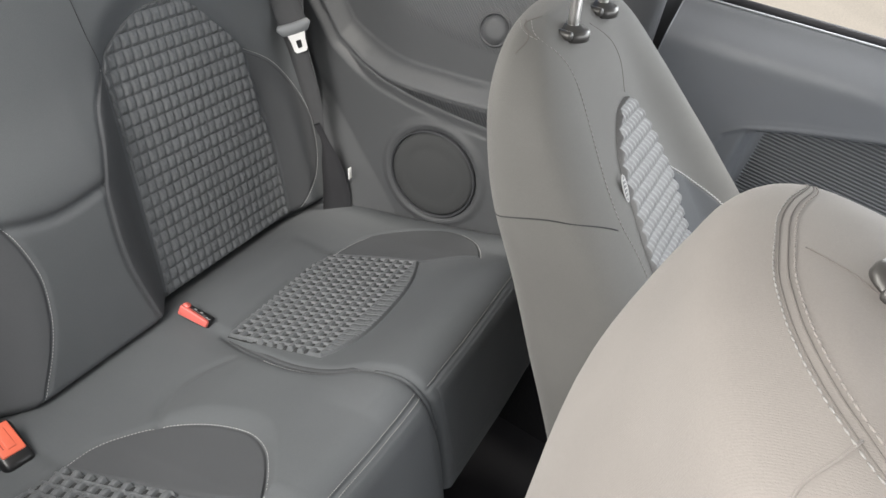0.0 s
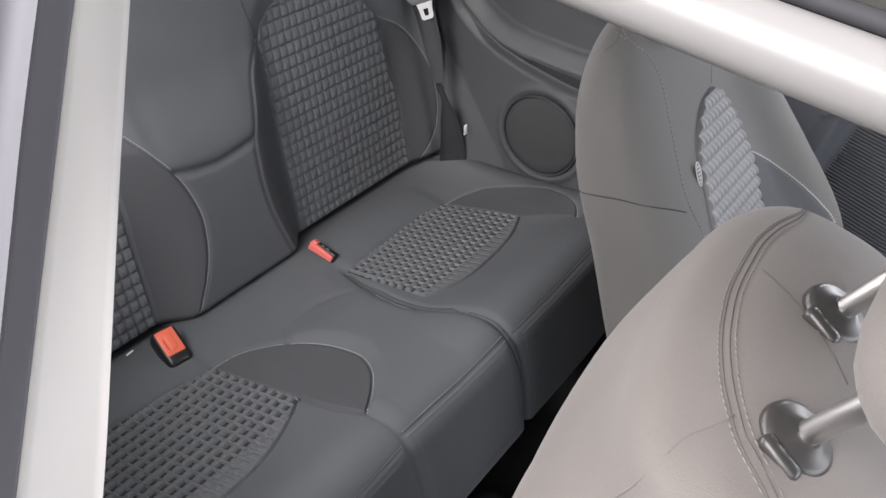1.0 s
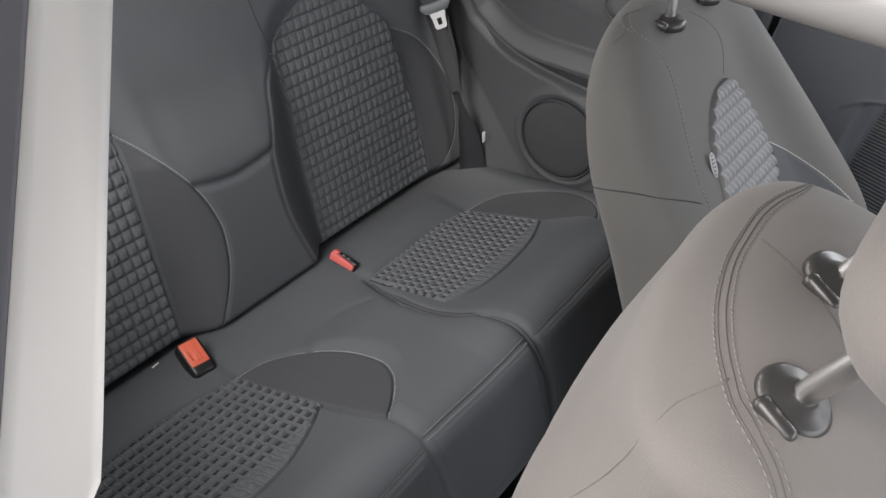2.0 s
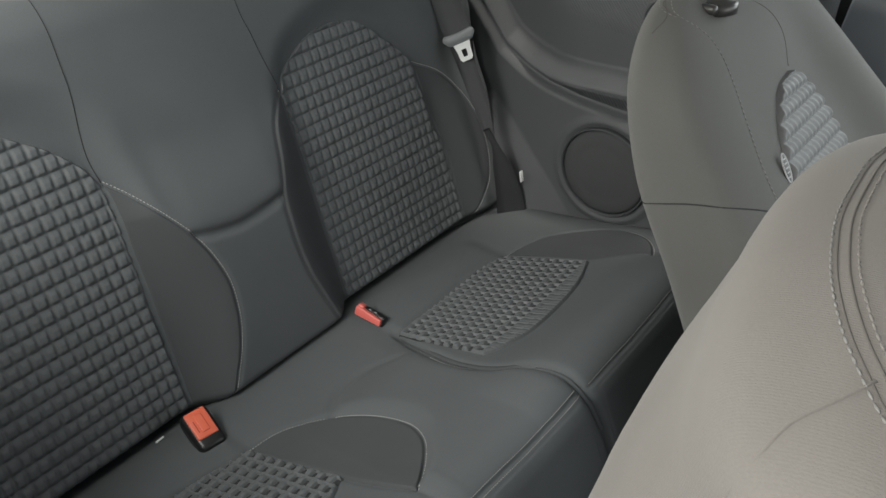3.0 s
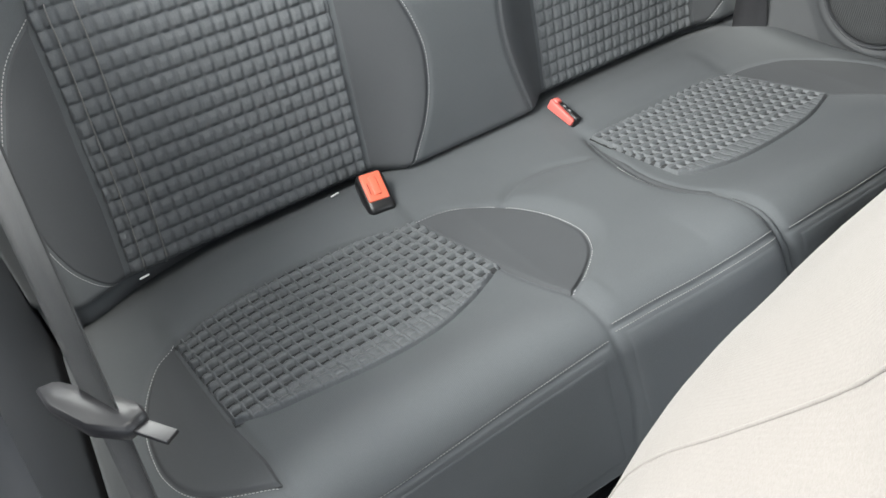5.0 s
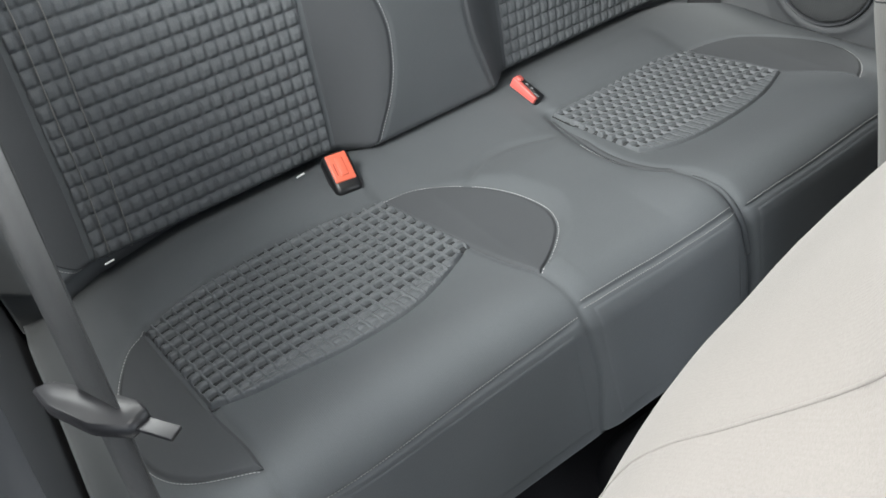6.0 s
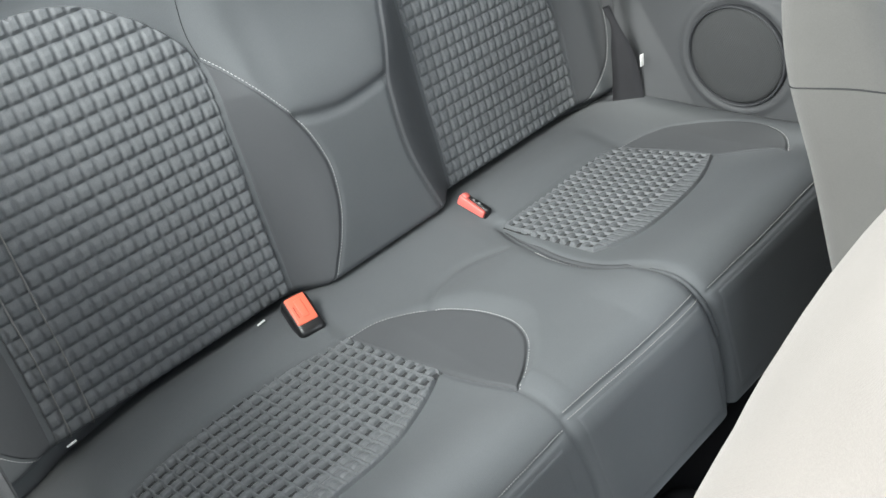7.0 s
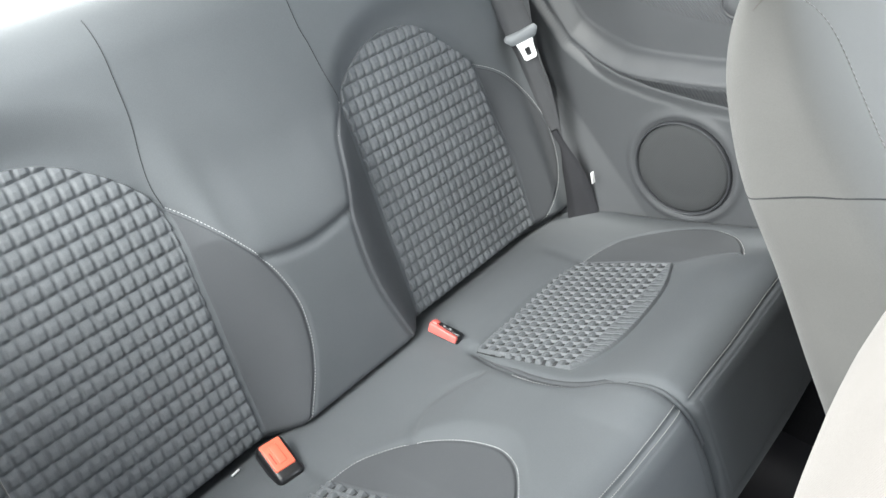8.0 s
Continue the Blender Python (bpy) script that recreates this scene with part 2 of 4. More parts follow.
def tube(name, path, radius, mat, parent, sides=8, flat=1.0, up=(0, 0, 1), label=""):
    """A round or flattened bar along a path."""
    p = np.array(path, float)
    t = np.gradient(p, axis=0)
    t /= np.linalg.norm(t, axis=1, keepdims=True)
    a = np.cross(t, np.array(up, float))
    a /= np.linalg.norm(a, axis=1, keepdims=True) + 1e-9
    b = np.cross(a, t)
    r = np.broadcast_to(np.asarray(radius, float), (len(p),))
    ang = np.linspace(0, 2 * np.pi, sides, endpoint=False)
    v = p[:, None] + r[:, None, None] * (np.cos(ang)[None, :, None] * a[:, None] + flat * np.sin(ang)[None, :, None] * b[:, None])
    i = np.arange(len(p) * sides).reshape(len(p), sides)
    j = np.roll(i, -1, axis=1)
    f = np.stack([i[:-1], i[1:], j[1:], j[:-1]], -1).reshape(-1, 4).tolist()
    f += [i[0].tolist(), i[-1].tolist()[::-1]]
    return poly(name, v.reshape(-1, 3), f, mat, parent, label)


def poly(name, verts, faces, mat, parent, label="", smooth=True):
    me = bpy.data.meshes.new(name)
    me.from_pydata([tuple(map(float, v)) for v in verts], [], faces)
    me.update()
    me.materials.append(mat)
    if smooth:
        me.polygons.foreach_set("use_smooth", [True] * len(me.polygons))
    ob = new(name, me)
    if parent is not None:
        ob.parent = parent
        ob.matrix_parent_inverse = Matrix.Translation(-parent.location) if parent.parent is None else Matrix.Identity(4)
    if label:
        ob["label"] = label
    return ob


def block(size, bevel=0.004, at=(0, 0, 0), turn=None, taper=1.0, segments=3):
    """A bevelled box as a bmesh; taper narrows its top."""
    bm = bmesh.new()
    bmesh.ops.create_cube(bm, size=1)
    for v in bm.verts:
        k = taper if v.co.z > 0 else 1
        v.co = Vector((v.co.x * size[0] * k, v.co.y * size[1] * k, v.co.z * size[2]))
    if bevel:
        bmesh.ops.bevel(bm, geom=bm.edges[:], offset=bevel, segments=segments, affect="EDGES", profile=0.5)
    m = Matrix.Translation(at) @ (turn if turn is not None else Matrix.Identity(4))
    bmesh.ops.transform(bm, matrix=m, verts=bm.verts)
    return bm


def lathe(profile, m, sides=40):
    """A turned body from (radius, height) pairs."""
    bm = bmesh.new()
    rings = []
    for r, h in profile:
        rings.append([bm.verts.new(m @ Vector((r * math.cos(2 * math.pi * k / sides), r * math.sin(2 * math.pi * k / sides), h))) for k in range(sides)])
    for a, b in zip(rings[:-1], rings[1:]):
        for k in range(sides):
            bm.faces.new((a[k], a[(k + 1) % sides], b[(k + 1) % sides], b[k]))
    bm.faces.new(rings[0][::-1])
    bm.faces.new(rings[-1])
    return bm


def frame_of(normal, up=(0, 0, 1)):
    """A turn whose z is the normal."""
    z = Vector(normal).normalized()
    x = Vector(up).cross(z).normalized()
    return Matrix((x, z.cross(x), z)).transposed().to_4x4()


# ---- rear bench: cushion ----
EDGE, SLOPE, ROUND = 0.404, math.atan(0.355), 0.045
FRONT_TURN = radians(93)
ARC = ROUND * FRONT_TURN
V_END = EDGE + ARC + 0.21


def cushion_base(v):
    """Profile of the cushion from the crease over the front edge and down: x, z and the normal."""
    v = np.asarray(v, float)
    a = np.clip((v - EDGE) / ROUND, 0, FRONT_TURN)
    n = np.stack([np.sin(a - SLOPE), np.cos(a - SLOPE)], -1)
    cx, cz = EDGE + ROUND * math.sin(SLOPE), 0.40 + 0.355 * EDGE - ROUND * math.cos(SLOPE)
    arc = np.stack([cx + ROUND * n[..., 0], cz + ROUND * n[..., 1]], -1)
    rest = np.maximum(v - EDGE - ARC, 0)[..., None] * np.array([math.cos(FRONT_TURN - SLOPE), -math.sin(FRONT_TURN - SLOPE)])
    top = np.stack([v, 0.40 + 0.355 * v], -1)
    return np.where((v < EDGE)[..., None], top, arc + rest), n


# seams of the cushion as (v, y)
ARC_NEAR = spline([(0.135, -0.162), (0.142, -0.126), (0.156, -0.100), (0.178, -0.071), (0.206, -0.047), (0.241, -0.029), (0.276, -0.021), (0.302, -0.022), (0.328, -0.035), (0.348, -0.057), (0.368, -0.087), (0.380, -0.109)], 90)
ARC_NEAR_OUT = spline([(0.130, -0.500), (0.148, -0.530), (0.189, -0.555), (0.237, -0.567), (0.283, -0.568), (0.312, -0.562), (0.335, -0.551), (0.357, -0.532), (0.380, -0.504), (0.402, -0.473)], 90)
ARC_FAR_OUT = spline([(0.141, 0.408), (0.153, 0.458), (0.178, 0.505), (0.221, 0.543), (0.266, 0.563), (0.303, 0.565), (0.335, 0.549), (0.356, 0.523), (0.372, 0.490)], 90)
MID_FAR = spline([(0.137, 0.134), (0.189, 0.122), (0.245, 0.115), (0.288, 0.119), (0.324, 0.133), (0.352, 0.148), (0.386, 0.149), (0.414, 0.149), (0.440, 0.151), (0.466, 0.158), (0.527, 0.182), (0.602, 0.200), (0.75, 0.215)], 120)
MID_NEAR = spline([(0.285, -0.133), (0.333, -0.122), (0.380, -0.109), (0.412, -0.107), (0.436, -0.105), (0.462, -0.103), (0.517, -0.089), (0.580, -0.078), (0.75, -0.07)], 90)
MID_REAR = spline([(0.190, -0.066), (0.163, -0.027), (0.154, 0.017), (0.163, 0.057), (0.182, 0.092)], 60)
FRONT_NEAR = spline([(0.490, -0.585), (0.477, -0.46), (0.469, -0.389), (0.463, -0.325), (0.458, -0.262), (0.455, -0.207), (0.451, -0.110)], 60)
FRONT_MID = spline([(0.439, -0.100), (0.440, -0.041), (0.442, 0.020), (0.442, 0.080), (0.440, 0.146)], 40)
FRONT_FAR = spline([(0.446, 0.166), (0.445, 0.223), (0.445, 0.277), (0.443, 0.352), (0.441, 0.422), (0.44, 0.585)], 60)
OUT_NEAR = spline([(0.292, -0.482), (0.350, -0.474), (0.404, -0.471), (0.450, -0.468)], 40)
SEAMS_C = [(ARC_NEAR, 0.004, 0.004), (ARC_NEAR_OUT, 0.004, 0.004), (ARC_FAR_OUT, 0.004, 0.004), (MID_FAR, 0.008, 0.012), (MID_NEAR, 0.004, 0.003),
           (MID_REAR, 0.006, 0.0035), (FRONT_NEAR, 0.003, 0.0028), (FRONT_MID, 0.003, 0.0028), (FRONT_FAR, 0.003, 0.0028), (OUT_NEAR, 0.005, 0.004)]


def cushion(v, y, seams=True):
    """Points of the cushion's surface and their normals."""
    v, y = np.asarray(v, float).ravel(), np.asarray(y, float).ravel()
    p, n = cushion_base(v)
    top = 1 - smooth01(v, EDGE - 0.02, EDGE + 0.06)
    d = -0.030 * smooth01(-y, 0.36, 0.62) - 0.006 * smooth01(y, 0.40, 0.60) - 0.02 * smooth01(np.abs(y), 0.58, 0.63)
    near_edge, far_edge = np.interp(v, MID_NEAR[:, 0], MID_NEAR[:, 1], left=-0.03), np.interp(v, MID_FAR[:, 0], MID_FAR[:, 1])
    inner = np.where(v < 0.377, np.interp(v, np.maximum.accumulate(ARC_NEAR[:, 0]), ARC_NEAR[:, 1]), near_edge)
    mid = smooth01(y, inner - 0.004, inner + 0.03) * (1 - smooth01(y, far_edge - 0.03, far_edge + 0.004)) * smooth01(v, 0.15, 0.22)
    d = d + 0.010 * mid * (0.4 + 0.6 * top)
    for c, w in ((-0.315, 0.21), (0.29, 0.2)):
        d = d - 0.010 * np.clip(1 - ((y - c) / w) ** 2, 0, 1) * smooth01(v, 0.06, 0.14) * (1 - smooth01(v, 0.30, 0.40))
        d = d + 0.012 * np.clip(1 - ((y - c) / (w + 0.03)) ** 4, 0, 1) * np.exp(-(((v - 0.40) / 0.05) ** 2))
    d = d + 0.014 * np.exp(-(((v - 0.05) / 0.07) ** 2)) - 0.006 * (1 - smooth01(v, -0.02, 0.03))
    rear = np.where(y < 0, np.interp(y, [-0.502, -0.398, -0.284, -0.163], [0.132, 0.118, 0.116, 0.136]), np.interp(y, [0.134, 0.24, 0.301, 0.408], [0.137, 0.129, 0.127, 0.142]))
    beside = smooth01(y, -0.52, -0.49) * (1 - smooth01(y, -0.18, -0.155)) + smooth01(y, 0.125, 0.15) * (1 - smooth01(y, 0.39, 0.42))
    d = d + 0.005 * beside * smooth01(v, 0.05, 0.10) * (1 - smooth01(v - rear, -0.005, 0.001))
    if seams:
        q = np.stack([v, y], 1)
        for line, w, depth in SEAMS_C:
            near = (q[:, 0] > line[:, 0].min() - 0.03) & (q[:, 0] < line[:, 0].max() + 0.03) & (q[:, 1] > line[:, 1].min() - 0.03) & (q[:, 1] < line[:, 1].max() + 0.03)
            k = np.zeros(len(q))
            k[near] = np.exp(-((off_line(q[near], line[::2]) / w) ** 2))
            d = d - depth * k
    p = p + n * d[:, None]
    return np.stack([p[:, 0], y, p[:, 1]], 1), np.stack([n[:, 0], 0 * y, n[:, 1]], 1)


# ---- rear bench: backrest ----
Z_TOP, R_TOP = 0.915, 0.05
LEAN = math.atan(0.366)
ST_NEAR = spline([(-0.152, 0.748), (-0.135, 0.729), (-0.115, 0.702), (-0.096, 0.675), (-0.080, 0.649), (-0.065, 0.615), (-0.055, 0.575), (-0.056, 0.540), (-0.062, 0.508), (-0.075, 0.475), (-0.093, 0.444), (-0.104, 0.424), (-0.110, 0.410)], 90)
ST_FAR = spline([(0.140, 0.770), (0.122, 0.752), (0.106, 0.731), (0.091, 0.690), (0.073, 0.643), (0.070, 0.596), (0.071, 0.556), (0.077, 0.515), (0.090, 0.470), (0.101, 0.435), (0.108, 0.410)], 80)
MID_ARC = spline([(-0.080, 0.649), (-0.051, 0.641), (-0.010, 0.635), (0.032, 0.637), (0.073, 0.643)], 60)
MS_NEAR = spline([(-0.152, 0.748), (-0.156, 0.776), (-0.155, 0.810), (-0.152, 0.850), (-0.150, 0.884), (-0.145, 1.0)], 50)
MS_FAR = spline([(0.140, 0.770), (0.125, 0.808), (0.115, 0.854), (0.107, 0.890), (0.10, 1.0)], 50)
BOL_FAR = spline([(0.428, 0.723), (0.474, 0.698), (0.503, 0.671), (0.528, 0.626), (0.547, 0.579), (0.553, 0.526), (0.544, 0.482), (0.523, 0.450), (0.502, 0.428), (0.490, 0.414)], 70)
BOL_NEAR = spline([(-0.485, 0.735), (-0.525, 0.70), (-0.555, 0.65), (-0.575, 0.60), (-0.580, 0.535), (-0.57, 0.48), (-0.552, 0.445), (-0.535, 0.425), (-0.525, 0.414)], 70)
SEAMS_B = [(ST_NEAR, 0.004, 0.003), (ST_FAR, 0.004, 0.003), (MID_ARC, 0.006, 0.006), (BOL_FAR, 0.004, 0.0015), (BOL_NEAR, 0.004, 0.0015)]


def backrest(y, z, seams=True):
    """Points of the backrest's surface and their normals; z above Z_TOP runs over the top."""
    y, z = np.asarray(y, float).ravel(), np.asarray(z, float).ravel()
    a = np.clip((z - Z_TOP) / R_TOP, 0, radians(150))
    zz = np.minimum(z, Z_TOP)
    n = np.stack([np.cos(a + LEAN), np.sin(a + LEAN)], -1)
    base = np.stack([-0.366 * (zz - 0.42), zz], -1)
    c0 = np.array([math.cos(LEAN), math.sin(LEAN)])
    p = base - R_TOP * c0 + R_TOP * n
    amp = 0.044 - 0.024 * smooth01(z, 0.64, 0.78)
    ys_n = np.interp(z, ST_NEAR[::-1, 1], ST_NEAR[::-1, 0])
    ys_f = np.interp(z, ST_FAR[::-1, 1], ST_FAR[::-1, 0])
    lift = smooth01(y, -0.165, np.maximum(ys_n, -0.11) + 0.004) * (1 - smooth01(y, np.minimum(ys_f, 0.11) - 0.004, 0.165))
    # the padded top rolls down into the rounded heads of the woven panels
    ring_n = np.hypot((y + 0.318) / 0.170, np.maximum(z - 0.72, 0) / 0.137)
    ring_f = np.hypot((y - 0.285) / 0.145, np.maximum(z - 0.70, 0) / 0.125)
    over = smooth01(np.where(y < 0, ring_n, ring_f), 1.0, 1.45) * smooth01(z, 0.66, 0.78)
    d = amp * lift * (1 - over) + over * (0.020 + (amp - 0.020) * lift)
    d = d + 0.026 * (smooth01(y, 0.45, 0.55) + smooth01(-y, 0.50, 0.58)) * (1 - smooth01(z, 0.62, 0.76)) - 0.05 * smooth01(np.abs(y), 0.575, 0.64)
    d = d - 0.034 * (1 - smooth01(z, 0.402, 0.432)) ** 1.5
    arc_z = np.interp(y, MID_ARC[:, 0], MID_ARC[:, 1])
    inside = smooth01(y, -0.10, -0.06) * (1 - smooth01(y, 0.06, 0.10))
    d = d + 0.003 * inside * smooth01(z, arc_z - 0.002, arc_z + 0.022) * (1 - smooth01(z, arc_z + 0.03, arc_z + 0.20))
    if seams:
        q = np.stack([y, z], 1)
        for line, w, depth in SEAMS_B:
            near = (q[:, 0] > line[:, 0].min() - 0.03) & (q[:, 0] < line[:, 0].max() + 0.03) & (q[:, 1] > line[:, 1].min() - 0.03) & (q[:, 1] < line[:, 1].max() + 0.03)
            k = np.zeros(len(q))
            k[near] = np.exp(-((off_line(q[near], line[::2]) / w) ** 2))
            d = d - depth * k
    p = p + n * d[:, None]
    return np.stack([p[:, 0], y, p[:, 1]], 1), np.stack([n[:, 0], 0 * y, n[:, 1]], 1)


def patch(name, surface, a, b, nu, nv, mat, parent, lift=0.0012, weave=None, label="", sink=0.003, edge=0.004):
    """A piece of fabric between two curves of a surface, let in at its edges."""
    a, b = np.asarray(a), np.asarray(b)
    u = np.linspace(0, 1, nu)
    ga = np.stack([np.interp(np.linspace(0, 1, nv), np.linspace(0, 1, len(a)), a[:, k]) for k in (0, 1)], 1)
    gb = np.stack([np.interp(np.linspace(0, 1, nv), np.linspace(0, 1, len(b)), b[:, k]) for k in (0, 1)], 1)
    g = ga[None] * (1 - u)[:, None, None] + gb[None] * u[:, None, None]
    p, n = surface(g[..., 0], g[..., 1], False)
    wide = np.linalg.norm(gb - ga, axis=1)[None] * np.minimum(u, 1 - u)[:, None]
    tall = np.linalg.norm(np.diff(g, axis=1), axis=-1)
    run = np.concatenate([np.zeros((nu, 1)), np.cumsum(tall, axis=1)], axis=1)
    far = np.minimum(run, run[:, -1:] - run)
    hold = np.minimum(smooth01(wide, 0, edge), smooth01(far, 0, edge))
    d = -sink + (lift + sink) * hold
    if weave is not None:
        d = d + weave(g[..., 0], g[..., 1]) * hold
    n = n.reshape(nu, nv, 3)
    p = p.reshape(nu, nv, 3) + n * d[..., None]
    turn = np.cross(np.gradient(p, axis=0), np.gradient(p, axis=1))
    if np.sum(turn * n) < 0:
        p = p[::-1]
    return sheet(name, p, nu, nv, mat, parent, 0.0 if weave is not None else 0.002, label)


def ladder(pitch_u, pitch_w, height, on_seat=False, tilt=0.0, long_from=9.0, shift=0.0, cords=False):
    """Relief of cord-woven fabric: thin cords between columns of small pads, with a deep pit at one end of each pad."""

    def relief(a, b):
        w = (a if on_seat else b) / pitch_w
        fw = w - np.floor(w)
        across = (b - tilt * (a - 0.2)) if on_seat else a
        u = across / pitch_u + shift + 0.02 * np.sin(2 * np.pi * fw) + 0.02 * np.sin(0.9 * np.floor(w))
        fu = u - np.floor(u)
        vary = np.abs(np.sin(np.floor(u) * 12.9898 + np.floor(w) * 78.233) * 43758.5453) % 1.0
        side = np.minimum(fu, 1 - fu)
        if cords:
            twist = 0.5 + 0.5 * np.cos(2 * np.pi * (fu + 0.35 * fw))
            return height * (np.sin(np.pi * fw) ** 0.6 * (0.72 + 0.28 * twist))
        if on_seat:
            cord = 1 - smooth01(side, 0.07, 0.17)
            rung = smooth01(fw, 0.38, 0.54) * (1 - 0.75 * smooth01(fw, 0.90, 1.0)) * (0.90 + 0.14 * vary)
            rung = np.maximum(rung, 0.85 * smooth01(a, long_from - 0.004, long_from + 0.006))
            rung = rung * (0.62 + 0.30 * np.sin(np.pi * fu))
            return height * np.maximum(rung, cord * (0.80 + 0.10 * rung))
        pad = smooth01(fw, -0.02, 0.30) * (1 - 0.55 * smooth01(fw, 0.60, 1.0)) * (0.94 + 0.10 * vary)
        return height * pad * (0.34 + 0.66 * smooth01(side, 0.0, 0.30))

    return relief


def stitches(name, surface, line, parent, pitch=0.0042, long=0.0030, wide=0.0005, lift=0.0004, side=0.0, mat=None):
    """A row of raised thread stitches along a curve of a surface."""
    line = np.asarray(line)
    t = np.gradient(line, axis=0)
    t /= np.linalg.norm(t, axis=1, keepdims=True)
    line = line + side * np.stack([-t[:, 1], t[:, 0]], 1)
    s = np.r_[0, np.cumsum(np.linalg.norm(np.diff(line, axis=0), axis=1))]
    at = np.arange(pitch / 2, s[-1], pitch)
    verts, faces = [], []
    ring = 6
    for q in at:
        c = np.linspace(q - long / 2, q + long / 2, 4)
        uv = np.stack([np.interp(c, s, line[:, k]) for k in (0, 1)], 1)
        p, n = surface(uv[:, 0], uv[:, 1])
        along = p[-1] - p[0]
        along /= np.linalg.norm(along)
        across = np.cross(n[0], along)
        k0 = len(verts)
        for j in range(4):
            r = wide * (0.55 if j in (0, 3) else 1.0)
            for m in range(ring):
                w = 2 * math.pi * m / ring
                verts.append(p[j] + n[j] * (lift * (0.2 if j in (0, 3) else 1)) + r * (math.cos(w) * across + math.sin(w) * n[j]))
        for j in range(3):
            for m in range(ring):
                faces.append((k0 + j * ring + m, k0 + j * ring + (m + 1) % ring, k0 + (j + 1) * ring + (m + 1) % ring, k0 + (j + 1) * ring + m))
        faces.append(tuple(k0 + m for m in range(ring))[::-1])
        faces.append(tuple(k0 + 3 * ring + m for m in range(ring)))
    ob = poly(name, verts, faces, mat or THREAD, parent, "fine pale grey thread stitches")
    ob["kind"] = "stuff"
    return ob


def on_surface(surface, line, lift):
    p, n = surface(line[:, 0], line[:, 1], True)
    return p + n * lift


rear_bench = thing("rear_bench", (0.2, 0, 0.14), "dark grey fabric rear bench with padded woven panels", "car seat")
vs, ys = np.r_[np.linspace(-0.07, 0.40, 125), np.linspace(0.403, 0.52, 60), np.linspace(0.525, V_END, 40)], np.linspace(-0.625, 0.615, 330)
Vg, Yg = np.meshgrid(vs, ys, indexing="ij")
pts, _ = cushion(Vg, Yg)
rear_cushion = sheet("cushion", pts, len(vs), len(ys), FABRIC, rear_bench, 0.016)
part("base", block((0.44, 1.16, 0.33), 0.02, at=(0.25, 0.0, 0.165)), CARPET, rear_bench, "dark carpeted base under the cushion")


WV_N = ladder(0.0150, 0.0165, 0.0080, True, 0.16, 0.296)
WV_F = ladder(0.0150, 0.0160, 0.0066, True, 0.22, 0.280)
rear_n = spline([(0.132, -0.502), (0.123, -0.451), (0.118, -0.398), (0.115, -0.343), (0.116, -0.284), (0.124, -0.229), (0.136, -0.163)], 60)
front_n = spline([(0.292, -0.484), (0.307, -0.444), (0.316, -0.402), (0.323, -0.357), (0.326, -0.313), (0.326, -0.272), (0.321, -0.233), (0.309, -0.192), (0.298, -0.164), (0.284, -0.134)], 60)
patch("woven_panel", cushion, rear_n, front_n, 170, 340, WOVEN, rear_cushion, weave=WV_N, label="padded dark grey basket-woven panel")
# Dark sheet just above the pit floors, painting in their shade.
patch("pit_shade", cushion, rear_n, front_n, 60, 90, PIT_SHADE, rear_cushion, lift=0.0026, sink=0.001, edge=0.006, label="near-black sheet that paints shade between the cords")
rear_f = spline([(0.137, 0.134), (0.131, 0.186), (0.129, 0.240), (0.127, 0.301), (0.130, 0.357), (0.142, 0.408)], 60)
front_f = spline([(0.285, 0.150), (0.300, 0.183), (0.311, 0.238), (0.311, 0.313), (0.304, 0.384), (0.286, 0.444)], 60)
patch("woven_panel", cushion, rear_f, front_f, 170, 300, WOVEN, rear_cushion, weave=WV_F, label="padded dark grey basket-woven panel")
patch("pit_shade", cushion, rear_f, front_f, 60, 90, PIT_SHADE, rear_cushion, lift=0.0024, sink=0.001, edge=0.006, label="near-black sheet that paints shade between the cords")
side_n = np.vstack([spline([(0.136, -0.162), (0.284, -0.134)], 50), spline([(0.284, -0.134), (0.333, -0.122), (0.380, -0.109)], 30)[1:]])
patch("insert", cushion, side_n, ARC_NEAR, 40, 70, INSERT, rear_cushion, label="smooth darker fabric insert")
out_n = np.vstack([spline([(0.131, -0.502), (0.292, -0.484)], 50), spline([(0.292, -0.484), (0.355, -0.474), (0.402, -0.472)], 30)[1:]])
patch("insert", cushion, out_n, ARC_NEAR_OUT, 40, 70, INSERT, rear_cushion, label="smooth darker fabric insert")
out_f = np.vstack([spline([(0.142, 0.408), (0.19, 0.424), (0.242, 0.437), (0.286, 0.444)], 50), spline([(0.286, 0.444), (0.322, 0.472), (0.350, 0.487), (0.372, 0.489)], 30)[1:]])
patch("insert", cushion, out_f, ARC_FAR_OUT, 40, 70, INSERT, rear_cushion, label="smooth darker fabric insert")
mid_side = spline([(0.140, 0.133), (0.166, 0.130), (0.200, 0.130), (0.245, 0.138), (0.285, 0.150), (0.320, 0.156), (0.348, 0.152)], 60)
mid_edge = spline([(0.139, 0.132), (0.189, 0.124), (0.245, 0.117), (0.288, 0.121), (0.324, 0.135), (0.350, 0.150)], 60)
patch("insert", cushion, mid_edge, mid_side, 16, 60, INSERT, rear_cushion, label="smooth darker fabric insert", lift=-0.003, sink=0.006)
for line, side in ((ARC_NEAR, 0.002), (ARC_NEAR_OUT, -0.002), (ARC_FAR_OUT, 0.002)):
    stitches("stitching", cushion, line, rear_cushion, side=side)
stitches("stitching", cushion, MID_FAR[16:44], rear_cushion, side=-0.009, pitch=0.0045, wide=0.0008, lift=0.0008)
